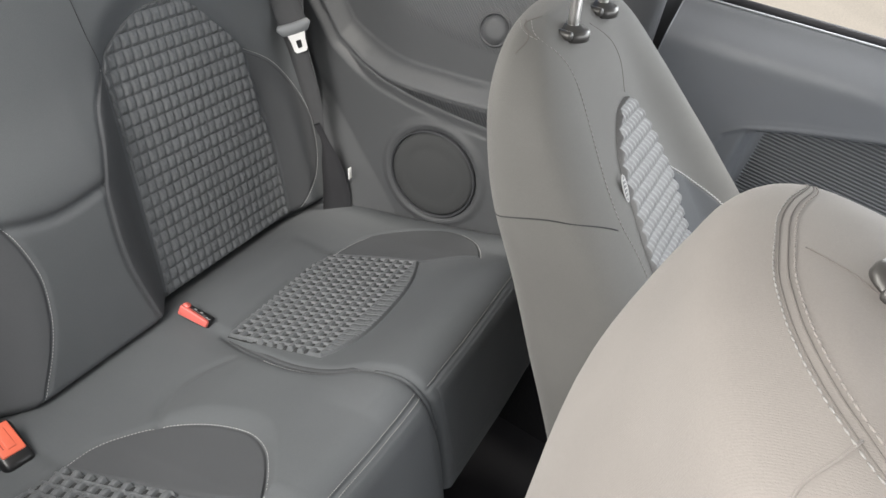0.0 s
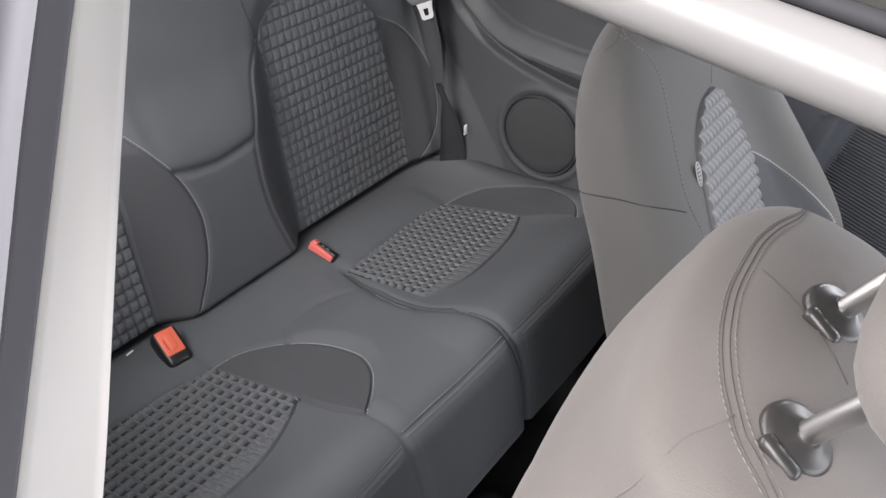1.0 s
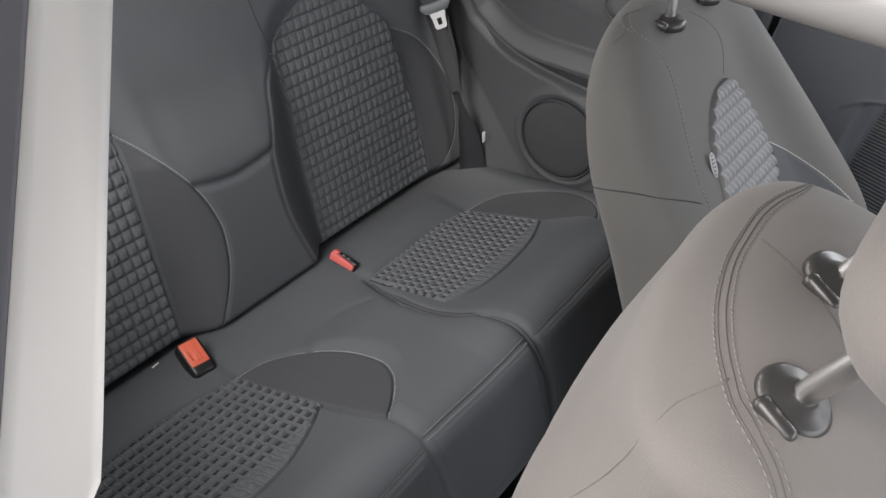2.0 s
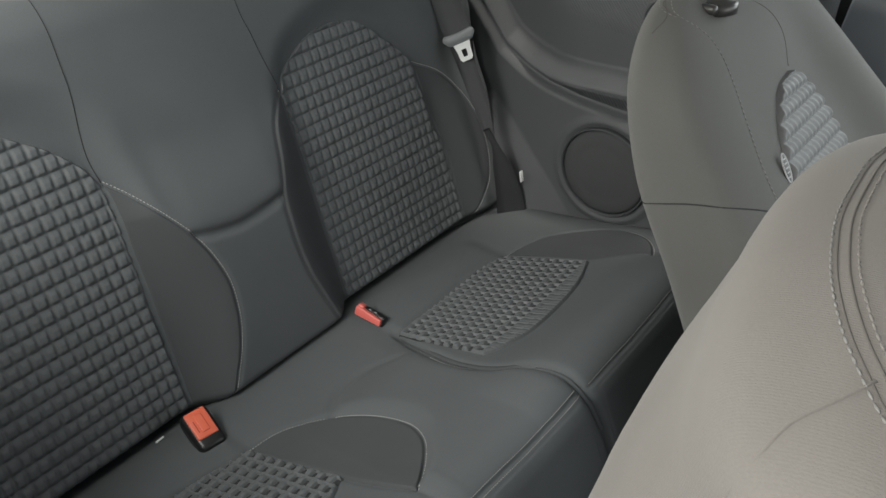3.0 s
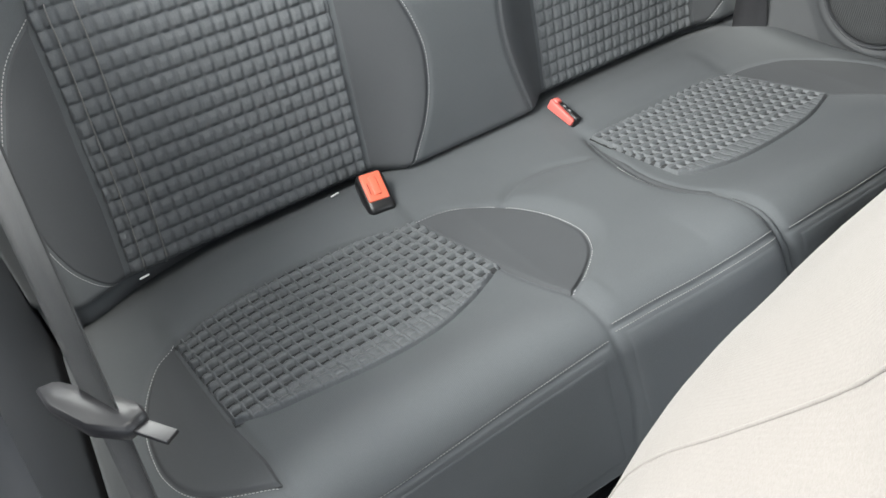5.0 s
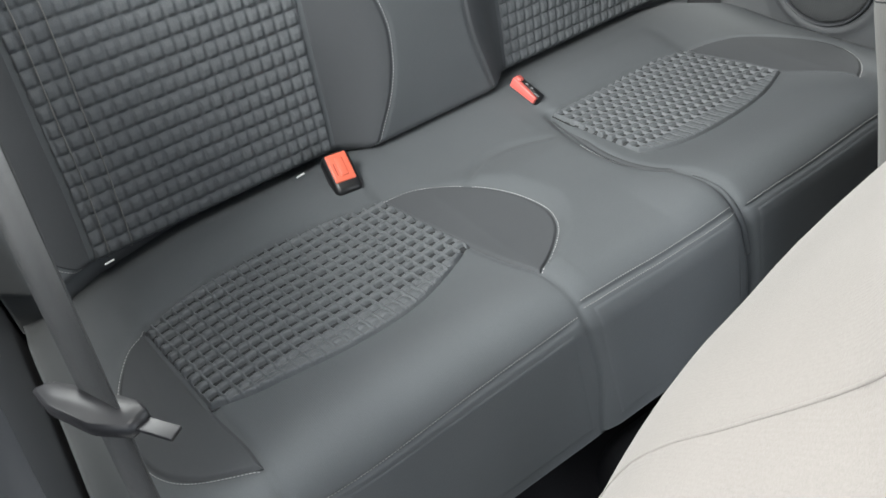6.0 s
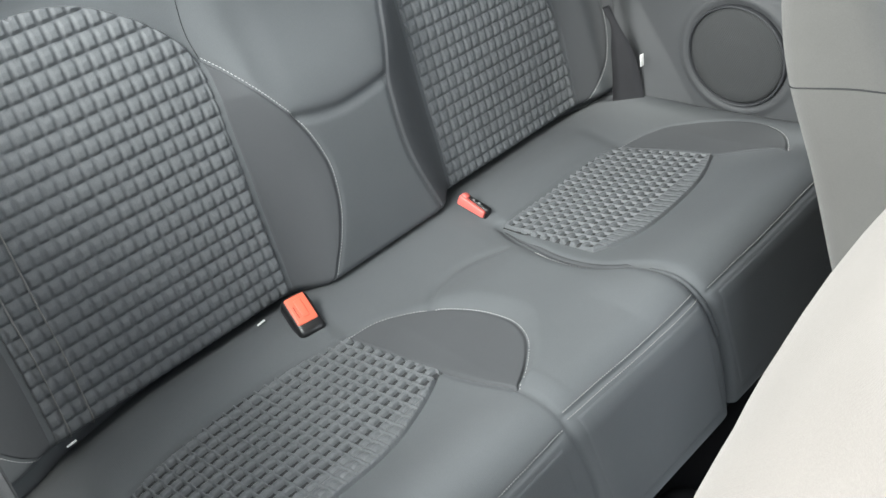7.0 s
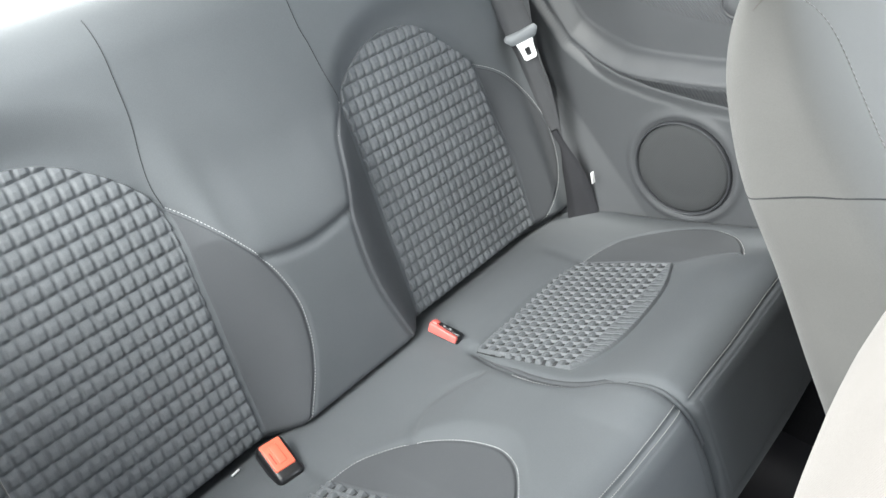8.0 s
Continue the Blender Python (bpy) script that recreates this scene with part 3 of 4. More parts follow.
for line in (FRONT_NEAR, FRONT_MID, FRONT_FAR):
    for k in (0.0042, -0.0042) if line is FRONT_MID else (0.003,):
        stitches("stitching", cushion, line, rear_cushion, pitch=0.0036, long=0.0030, wide=0.0006, side=k, mat=THREAD_MID)
# front panels below the seams, one for each place and the middle
for line, y_low in ((FRONT_NEAR, (-0.60, -0.075)), (FRONT_MID, (-0.055, 0.195)), (FRONT_FAR, (0.225, 0.59))):
    low = np.stack([np.full(len(line), V_END - 0.02), np.linspace(*y_low, len(line))], 1)
    inset = 0.010 if line is FRONT_NEAR else 0.006
    keep = (line[:, 1] > line[0, 1] + 0.004) & (line[:, 1] < line[-1, 1] - 0.004)
    patch("front_panel", cushion, line[keep] + np.array([inset, 0]), low[keep], 60, 60, FABRIC, rear_cushion, label="plain fabric front panel", lift=0.0008, sink=0.0025)
tube("piping", on_surface(cushion, MID_FAR[46:][MID_FAR[46:, 0] < EDGE + 0.135], 0.003), 0.0046, FABRIC, rear_cushion, up=(0, 1, 0.2))

zs, ys = np.r_[np.linspace(0.34, Z_TOP, 150), np.linspace(Z_TOP + 0.004, Z_TOP + R_TOP * radians(150), 40)], np.linspace(-0.63, 0.63, 330)
Yg, Zg = np.meshgrid(ys, zs, indexing="ij")
pts, _ = backrest(Yg, Zg)
rear_back = sheet("backrest", pts, len(ys), len(zs), FABRIC, rear_bench, 0.05)
WV_B = ladder(0.0158, 0.0200, 0.0042)
in_n = spline([(-0.160, 0.412), (-0.158, 0.458), (-0.157, 0.530), (-0.154, 0.604), (-0.153, 0.656), (-0.152, 0.704), (-0.154, 0.748), (-0.163, 0.770), (-0.176, 0.787), (-0.195, 0.806), (-0.215, 0.822), (-0.240, 0.838), (-0.262, 0.848), (-0.290, 0.855), (-0.325, 0.858)], 140)
ex_n = spline([(-0.512, 0.412), (-0.508, 0.440), (-0.499, 0.523), (-0.495, 0.591), (-0.490, 0.655), (-0.487, 0.707), (-0.485, 0.745), (-0.472, 0.775), (-0.445, 0.806), (-0.41, 0.834), (-0.368, 0.852), (-0.327, 0.858)], 140)
patch("woven_panel", backrest, ex_n, in_n, 300, 360, WOVEN, rear_back, weave=WV_B, label="padded dark grey basket-woven panel")
in_f = spline([(0.158, 0.412), (0.158, 0.492), (0.155, 0.555), (0.153, 0.619), (0.150, 0.671), (0.146, 0.723), (0.141, 0.760), (0.152, 0.785), (0.185, 0.806), (0.214, 0.820), (0.253, 0.828), (0.292, 0.825)], 140)
ex_f = spline([(0.472, 0.412), (0.467, 0.473), (0.462, 0.547), (0.452, 0.592), (0.442, 0.633), (0.434, 0.680), (0.424, 0.726), (0.405, 0.750), (0.375, 0.777), (0.345, 0.803), (0.320, 0.818), (0.294, 0.825)], 140)
patch("woven_panel", backrest, in_f, ex_f, 280, 360, WOVEN, rear_back, weave=WV_B, label="padded dark grey basket-woven panel")
for k in (0.020, 0.050):
    line = np.stack([np.interp(np.linspace(0, 0.62, 60), np.linspace(0, 1, 140), ex_n[:, 0]) + k, np.interp(np.linspace(0, 0.62, 60), np.linspace(0, 1, 140), ex_n[:, 1])], 1)
    at, nn = backrest(line[:, 0], line[:, 1], False)
    tube("edge_thread", at + nn * (0.0012 + 0.0070 * 0.75), 0.0009, THREAD_DARK, rear_back)
for line in (MS_NEAR, MS_FAR):
    tube("seam", on_surface(backrest, line[line[:, 1] < 0.955], 0.0), 0.0006, SEAM, rear_back, 6, up=(1, 0, 0.3))
# smooth inserts between the woven panels and the stitched arcs
low_n, low_f = in_n[(in_n[:, 1] > 0.412) & (in_n[:, 1] < 0.746)], in_f[(in_f[:, 1] > 0.412) & (in_f[:, 1] < 0.757)]
patch("insert", backrest, low_n + np.array([0.002, 0]), ST_NEAR[::-1], 40, 90, INSERT, rear_back, label="smooth darker fabric insert", lift=0.0006)
patch("insert", backrest, ST_FAR[::-1], low_f - np.array([0.002, 0]), 40, 90, INSERT, rear_back, label="smooth darker fabric insert", lift=0.0006)
high_n, high_f = ex_n[(ex_n[:, 1] > 0.413) & (ex_n[:, 1] < 0.733)], ex_f[(ex_f[:, 1] > 0.413) & (ex_f[:, 1] < 0.721)]
patch("insert", backrest, BOL_NEAR[::-1], high_n - np.array([0.002, 0]), 40, 90, INSERT, rear_back, label="smooth darker fabric insert", lift=0.0006)
patch("insert", backrest, high_f + np.array([0.002, 0]), BOL_FAR[::-1], 40, 90, INSERT, rear_back, label="smooth darker fabric insert", lift=0.0006)
for line, side in ((ST_NEAR, 0.002), (ST_FAR, 0.002), (BOL_FAR, 0.002), (BOL_NEAR, -0.002)):
    stitches("stitching", backrest, line, rear_back, side=side)


# ---- buckles ----
def buckle(at, turn, button, label):
    b = thing("seat_belt_buckle", at, label, "seat belt", "rear buckles")
    m = Matrix.Translation(at) @ turn
    bm = block((0.064, 0.040, 0.030), 0.009, at=(0, 0, -0.004), segments=4)
    bmesh.ops.transform(bm, matrix=m, verts=bm.verts)
    housing = part("housing", bm, BLACK, b)
    bm = block((0.043, 0.030, 0.006), 0.0024, at=(-0.006, 0, 0.0100))
    bmesh.ops.transform(bm, matrix=m, verts=bm.verts)
    key = part("button", bm, button, b, "orange-red push button")
    bm = block((0.028, 0.011, 0.003), 0.0012, at=(-0.006, 0.001, 0.0130))
    bmesh.ops.transform(bm, matrix=m, verts=bm.verts)
    part("raised_pad", bm, button, key)
    for k in range(5):
        bm = block((0.0035, 0.0014, 0.0005), 0, at=(0.004 - 0.0036 * k, -0.0085, 0.0131))
        bmesh.ops.transform(bm, matrix=m, verts=bm.verts)
        part("lettering", bm, LETTER, key, smooth=False)
    bm = block((0.004, 0.028, 0.010), 0.0015, at=(0.0275, 0, 0.0))
    bmesh.ops.transform(bm, matrix=m, verts=bm.verts)
    part("slot", bm, RUBBER, b)
    return b


buckle((0.066, -0.183, 0.449), pose(0, 0, 0, 0, 16, -8), BUTTON, "black seat belt buckle with orange-red button lying in crease")

# the far buckle lies on its side
side_buckle = thing("seat_belt_buckle", (0.066, 0.131, 0.444), "seat belt buckle turned on its side, faded red button", "seat belt", "rear buckles")
MB = Matrix.Translation((0.078, 0.128, 0.455)) @ pose(0, 0, 0, -22, 2, 6) @ Matrix.Diagonal((0.88, 0.8, 0.75, 1))
bm = block((0.058, 0.016, 0.024), 0.004, at=(0.001, 0.012, -0.003))
bmesh.ops.transform(bm, matrix=MB, verts=bm.verts)
part("housing", bm, BLACK, side_buckle)
bm = block((0.056, 0.012, 0.022), 0.0035)
for v in bm.verts:
    k = (v.co.x + 0.028) / 0.056
    v.co.z = v.co.z * (1.0 - 0.35 * k) - 0.003 * k
    v.co.y = v.co.y * (1.15 - 0.45 * k)
bmesh.ops.transform(bm, matrix=MB, verts=bm.verts)
key = part("button", bm, BUTTON_PALE, side_buckle, "faded red push button seen edge on")
bm = block((0.013, 0.016, 0.016), 0.004, at=(-0.021, 0.006, 0.006))
bmesh.ops.transform(bm, matrix=MB, verts=bm.verts)
part("button_end", bm, BUTTON_PALE, key)
bm = block((0.030, 0.005, 0.004), 0.001, at=(0.004, 0.006, 0.0085))
bmesh.ops.transform(bm, matrix=MB, verts=bm.verts)
part("slot", bm, BLACK, side_buckle)
for x in (-0.003, 0.009):
    bm = block((0.005, 0.004, 0.004), 0.001, at=(x, 0.006, 0.0105))
    bmesh.ops.transform(bm, matrix=MB, verts=bm.verts)
    part("slot_lip", bm, GRIP, side_buckle)

# small white care labels sticking out of the crease
for y, x in ((-0.222, 0.018), (-0.495, 0.012)):
    tag = thing("care_label", (x, y, 0.424), "tiny white label edge sticking out of the seat crease", "label")
    part("label_edge", block((0.0025, 0.013, 0.002), 0.0006, at=(x, y, 0.424), turn=pose(0, 0, 0, 0, 0, 6)), WHITE, tag)


# ---- front seats ----
def seat_ring(z, cx, cy, w, d, bolster, n=96, power=4.0):
    """One level of a seat back: rounded rectangle, hollow in front between its bolsters."""
    a = np.linspace(0, 2 * np.pi, n, endpoint=False)
    c, s = np.cos(a), np.sin(a)
    px = np.sign(c) * np.abs(c) ** (2 / power)
    py = np.sign(s) * np.abs(s) ** (2 / power)
    front = np.clip(px, 0, 1)
    x = px * d / 2 + front * bolster * (smooth01(np.abs(py), 0.35, 0.8) * np.where(py < 0, 0.15, 1.0) - 0.35) - np.clip(-px, 0, 1) * 0.012 * (1 - py**2)
    return np.stack([cx + x, cy + py * w / 2, np.full(n, z)], 1)


def loft(name, levels, mat, parent, n=96, power=4.0, label=""):
    """A seat back body from (z, x, y, width, depth, bolster), lowest first."""
    lv = np.array(levels, float)
    fine = spline(lv, 70)
    verts = np.vstack([seat_ring(*row, n=n, power=power) for row in fine])
    i = np.arange(len(fine) * n).reshape(len(fine), n)
    j = np.roll(i, -1, axis=1)
    faces = np.stack([i[:-1], j[:-1], j[1:], i[1:]], -1).reshape(-1, 4).tolist()
    faces += [i[0].tolist()[::-1], i[-1].tolist()]
    return poly(name, verts, faces, mat, parent, label)


def snapped(ob, points, lift):
    """Points laid onto a mesh, lifted along its normals."""
    tree = BVHTree.FromPolygons([v.co for v in ob.data.vertices], [p.vertices[:] for p in ob.data.polygons])
    out = []
    for p in points:
        q, n, _, _ = tree.find_nearest(Vector(p))
        out.append(np.array(q) + lift * np.array(n))
    out = np.array(out)
    soft = out.copy()
    soft[1:-1] = (out[:-2] + out[1:-1] + out[2:]) / 3
    return soft


def stitch_row(name, path, parent, mat=None, pitch=0.006, long=0.0044, wide=0.0008):
    """Thread stitches along a path in space."""
    s = np.r_[0, np.cumsum(np.linalg.norm(np.diff(path, axis=0), axis=1))]
    verts, faces = [], []
    for q in np.arange(pitch / 2, s[-1], pitch):
        a, b = (np.array([np.interp(q + k * long / 2, s, path[:, c]) for c in range(3)]) for k in (-1, 1))
        t = (b - a) / (np.linalg.norm(b - a) + 1e-9)
        u = np.cross(t, (0.3, 0.2, 0.93))
        u /= np.linalg.norm(u)
        w = np.cross(t, u)
        k0 = len(verts)
        for c, r in ((a, 0.5), ((a + b) / 2, 1.0), (b, 0.5)):
            verts += [c + wide * r * (math.cos(g) * u + math.sin(g) * w) for g in np.linspace(0, 2 * math.pi, 6, endpoint=False)]
        for j in range(2):
            for m in range(6):
                faces.append((k0 + j * 6 + m, k0 + j * 6 + (m + 1) % 6, k0 + j * 6 + 6 + (m + 1) % 6, k0 + j * 6 + 6 + m))
        faces += [tuple(k0 + m for m in range(6))[::-1], tuple(k0 + 12 + m for m in range(6))]
    ob = poly(name, verts, faces, mat or THREAD, parent, "row of thread stitches")
    ob["kind"] = "stuff"
    return ob


def rest_post(at, way, length, parent):
    """Bright head restraint post in its guide collar with a catch."""
    at, way = Vector(at), Vector(way).normalized()
    m = Matrix.Translation(at) @ frame_of(way, (0, 1, 0))
    guide = part("guide", lathe([(0.020, -0.006), (0.0208, 0.000), (0.020, 0.004), (0.017, 0.0062), (0.0115, 0.007), (0.0085, 0.0095), (0.007, 0.0095)], m, 36), SATIN, parent, "satin grey post guide")
    bm = block((0.025, 0.010, 0.010), 0.004, at=(-0.004, -0.020, 0.002), turn=pose(0, 0, 0, 0, 0, -14))
    bmesh.ops.transform(bm, matrix=m, verts=bm.verts)
    part("catch", bm, SATIN, guide)
    tube("post", [at + way * k for k in np.linspace(-0.02, length, 6)], 0.0065, STEEL, parent, 16, up=(0, 1, 0), label="polished steel head restraint post")


# far seat: upright, reclined
far_seat = thing("car_seat", (0.75, 0.365, 0.05), "grey fabric front seat with woven centre, upright backrest", "car seat", "front seats")
FAR_Y = 0.365
# z, x of the rear, x of the front, width, bolster, middle
far_shape = [(0.36, 0.715, 0.911, 0.450, 0.038, 0.377), (0.50, 0.634, 0.854, 0.471, 0.060, 0.384), (0.605, 0.572, 0.807, 0.484, 0.072, 0.388), (0.676, 0.529, 0.770, 0.487, 0.074, 0.387), (0.767, 0.476, 0.708, 0.479, 0.073, 0.382),
             (0.857, 0.423, 0.621, 0.442, 0.058, 0.362), (0.925, 0.394, 0.545, 0.404, 0.0455, 0.3525), (0.970, 0.381, 0.4965, 0.372, 0.028, 0.350), (1.008, 0.3755, 0.457, 0.322, 0.008, 0.352), (1.030, 0.3785, 0.426, 0.250, 0.0, 0.354), (1.040, 0.394, 0.402, 0.16, 0.0, 0.354)]
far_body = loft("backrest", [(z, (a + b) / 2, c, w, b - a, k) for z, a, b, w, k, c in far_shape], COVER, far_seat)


def far_front(y, z, seams=True):
    """Front face of the far seat between its bolsters."""
    y, z = np.asarray(y, float).ravel(), np.asarray(z, float).ravel()
    f = np.array(far_shape)
    a, b, w, k, c = (np.interp(z, f[:, 0], f[:, m]) for m in (1, 2, 3, 4, 5))
    py = np.clip(np.abs(y - c) / (w / 2), 0, 1)
    px = (1 - py**4) ** 0.25
    x = (a + b) / 2 + px * (b - a) / 2 + px * k * (smooth01(py, 0.35, 0.8) * np.where(y < c, 0.15, 1.0) - 0.35)
    n = np.stack([0.82 + 0 * y, 0 * y, 0.57 + 0 * y], 1)
    return np.stack([x, y, z], 1), n


inner = spline([(0.265, 0.62), (0.245, 0.72), (0.238, 0.80), (0.239, 0.840), (0.245, 0.862), (0.258, 0.888), (0.266, 0.905), (0.283, 0.923), (0.304, 0.938), (0.328, 0.950), (0.360, 0.954)], 60)
outer = spline([(0.40, 0.62), (0.392, 0.72), (0.394, 0.818), (0.403, 0.848), (0.409, 0.872), (0.406, 0.890), (0.402, 0.914), (0.392, 0.935), (0.378, 0.949), (0.364, 0.954)], 60)
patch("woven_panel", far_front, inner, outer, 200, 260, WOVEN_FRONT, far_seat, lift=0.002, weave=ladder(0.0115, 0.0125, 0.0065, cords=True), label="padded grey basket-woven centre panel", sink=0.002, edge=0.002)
STITCH_F = spline([(0.412, 0.873), (0.440, 0.858), (0.463, 0.844), (0.494, 0.821), (0.523, 0.792), (0.543, 0.762), (0.55, 0.70)], 60)
low_f = outer[(outer[:, 1] > 0.68) & (outer[:, 1] < 0.858)][::-1]
patch("insert", far_front, low_f + np.array([0.002, 0]), STITCH_F, 40, 60, INSERT, far_seat, label="smooth darker fabric insert", lift=0.003, sink=0.001)
stitches("stitching", far_front, STITCH_F, far_seat, pitch=0.0045, long=0.0038, wide=0.0009, lift=0.003)
side_seam = [(0.384, 0.250, 1.033), (0.399, 0.227, 1.029), (0.421, 0.226, 1.026), (0.445, 0.237, 1.014), (0.472, 0.241, 0.988), (0.494, 0.236, 0.964), (0.521, 0.225, 0.935), (0.548, 0.214, 0.909), (0.578, 0.208, 0.882), (0.617, 0.217, 0.842), (0.70, 0.22, 0.75)]
cross_seam = [(0.43, 0.18, 0.835), (0.452, 0.160, 0.849), (0.474, 0.143, 0.867), (0.529, 0.145, 0.890), (0.578, 0.197, 0.881)]
line = snapped(far_body, spline(side_seam, 60), 0.0)
tube("seam", line, 0.0006, SEAM_SOFT, far_seat)
stitch_row("stitching", snapped(far_body, spline(side_seam, 60) + np.array([0.006, 0, 0.003]), 0.0002), far_seat, THREAD_DARK, wide=0.0006)
stitch_row("stitching", snapped(far_body, spline(side_seam, 60) - np.array([0.006, 0, 0.003]), 0.0002), far_seat, THREAD_DARK, wide=0.0006)
tube("seam", snapped(far_body, spline(cross_seam, 30), 0.0), 0.0009, SEAM, far_seat)
tube("seam", snapped(far_body, spline([(0.396, 0.265, 1.038), (0.387, 0.240, 1.032), (0.398, 0.227, 1.029), (0.403, 0.216, 1.025), (0.400, 0.200, 1.012)], 30), 0.0), 0.0006, SEAM_SOFT, far_seat)
tube("seam", snapped(far_body, spline([(0.432, 0.343, 1.026), (0.457, 0.380, 1.005), (0.477, 0.390, 0.981), (0.499, 0.370, 0.957)], 30), 0.0), 0.0006, SEAM_SOFT, far_seat)
MBD = Matrix.Translation(Vector(snapped(far_body, [(0.558, 0.252, 0.899)] * 3, 0.003)[1])) @ frame_of((0.80, -0.12, 0.58), (-0.60, 0, 0.80))
badge = part("badge", lathe([(0.0042, -0.001), (0.0042, 0.0008), (0.001, 0.001)], MBD @ Matrix.Diagonal((1, 3.4, 1, 1)), 28), BADGE, far_seat, "grey oval sewn badge with pale rim, lettering as plain bars")
ring = [MBD @ Vector((0.0050 * math.cos(a), 0.0165 * math.sin(a), 0.0006)) for a in np.linspace(0, 2 * math.pi, 41)]
tube("rim", ring, 0.0009, THREAD, badge, 6, up=(0.80, -0.12, 0.58))
for k in range(-2, 3):
    bm = block((0.0050, 0.0014, 0.0008), 0, at=(0, 0.0052 * k, 0.0013))
    bmesh.ops.transform(bm, matrix=MBD, verts=bm.verts)
    part("bar", bm, THREAD, badge, smooth=False)
rest_post((0.429, 0.286, 1.028), (-0.2, 0, 0.98), 0.17, far_seat)
rest_post((0.428, 0.398, 1.029), (-0.2, 0, 0.98), 0.17, far_seat)
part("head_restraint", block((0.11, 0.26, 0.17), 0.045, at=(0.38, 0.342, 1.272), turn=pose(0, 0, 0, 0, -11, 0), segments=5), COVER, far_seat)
part("cushion", block((0.50, 0.46, 0.16), 0.05, at=(1.02, FAR_Y, 0.34), turn=pose(0, 0, 0, 0, -10, 0), segments=5), FABRIC, far_seat)
part("base", block((0.48, 0.36, 0.22), 0.02, at=(0.98, FAR_Y, 0.14)), PLASTIC, far_seat)

# near seat: tipped forward
near_seat = thing("car_seat", (0.8, -0.24, 0.05), "front seat tipped forward towards the wheel, grey cloth in a beige lit tone", "car seat", "front seats")
NEAR_Y = -0.235
# z, x of the rear, x of the front, width, bolster, middle
near_shape = [(0.365, 0.691, 0.785, 0.384, 0.03, -0.250), (0.554, 0.676, 0.788, 0.384, 0.045, -0.251), (0.7035, 0.6615, 0.791, 0.388, 0.05, -0.251), (0.822, 0.648, 0.7995, 0.393, 0.05, -0.250), (0.921, 0.637, 0.809, 0.397, 0.045, -0.244), (1.000, 0.632, 0.816, 0.394, 0.035, -0.2315),
              (1.058, 0.643, 0.823, 0.386, 0.025, -0.213), (1.097, 0.651, 0.828, 0.366, 0.015, -0.210), (1.127, 0.655, 0.820, 0.346, 0.0, -0.220), (1.148, 0.666, 0.792, 0.314, 0.0, -0.234), (1.162, 0.693, 0.758, 0.253, 0.0, -0.250), (1.1676, 0.712, 0.738, 0.183, 0.0, -0.260)]
near_body = loft("backrest", [(z, (a + b) / 2, c, w, b - a, k) for z, a, b, w, k, c in near_shape], COVER_LIT, near_seat, power=2.93)
for v in near_body.data.vertices:
    v.co.z -= 0.048 * (v.co.y + 0.25)
    v.co.x -= 0.11 * max(v.co.y + 0.30, 0.0)
near_body.data.update()
TOP_SEAM = spline([(0.690, -0.062, 1.05), (0.682, -0.085, 1.11), (0.674, -0.106, 1.147), (0.667, -0.137, 1.152), (0.664, -0.165, 1.154), (0.665, -0.195, 1.157), (0.668, -0.228, 1.159), (0.673, -0.252, 1.161), (0.681, -0.279, 1.163), (0.693, -0.308, 1.166), (0.703, -0.326, 1.168),
                   (0.714, -0.342, 1.168), (0.732, -0.357, 1.162), (0.750, -0.372, 1.152), (0.768, -0.385, 1.135), (0.78, -0.395, 1.10)], 160)
SEAM_T = np.gradient(TOP_SEAM, axis=0)
SEAM_T /= np.linalg.norm(SEAM_T, axis=1, keepdims=True)
SIDE = np.cross((0, 0, 1), SEAM_T)
tube("seam", snapped(near_body, TOP_SEAM + SIDE * 0.0012, 0.0), 0.0005, SEAM_SOFT, near_seat)
tube("seam", snapped(near_body, TOP_SEAM - SIDE * 0.0032, 0.0), 0.0004, SEAM_SOFT, near_seat)
stitch_row("stitching", snapped(near_body, TOP_SEAM - SIDE * 0.0055, 0.0003), near_seat, THREAD_DARK, pitch=0.0052, long=0.0040, wide=0.0006)
stitch_row("stitching", snapped(near_body, TOP_SEAM + SIDE * 0.0045, 0.0002), near_seat, COVER_LIT, pitch=0.0052, long=0.0040, wide=0.0006)
CENTRE_SEAM = spline([(0.703, -0.330, 1.169), (0.696, -0.344, 1.167), (0.688, -0.357, 1.162), (0.687, -0.370, 1.155), (0.684, -0.375, 1.134), (0.678, -0.372, 1.102), (0.660, -0.380, 1.02), (0.65, -0.385, 0.90)], 60)
tube("seam", snapped(near_body, CENTRE_SEAM, 0.0), 0.0007, COVER_LIT, near_seat)
tube("seam", snapped(near_body, spline([(0.674, -0.200, 1.160), (0.682, -0.206, 1.162), (0.700, -0.218, 1.165), (0.719, -0.232, 1.166), (0.745, -0.255, 1.165)], 40), 0.0), 0.0005, SEAM_SOFT, near_seat)
rest_post((0.733, -0.318, 1.168), (0.25, 0, 0.97), 0.13, near_seat)
rest_post((0.722, -0.2065, 1.164), (0.25, 0, 0.97), 0.13, near_seat)
part("head_restraint", block((0.11, 0.25, 0.15), 0.05, at=(0.777, -0.255, 1.294), turn=pose(0, 0, 0, 0, 15, 0), segments=6), COVER_LIT, near_seat)
LP = Vector(snapped(near_body, [(0.732, -0.392, 1.128)] * 3, 0.0)[1])
ML = Matrix.Translation(LP + Vector((-0.3, -0.6, 0.7)).normalized() * 0.002) @ frame_of((-0.3, -0.6, 0.7))
bm = block((0.036, 0.030, 0.012), 0.005, segments=4)
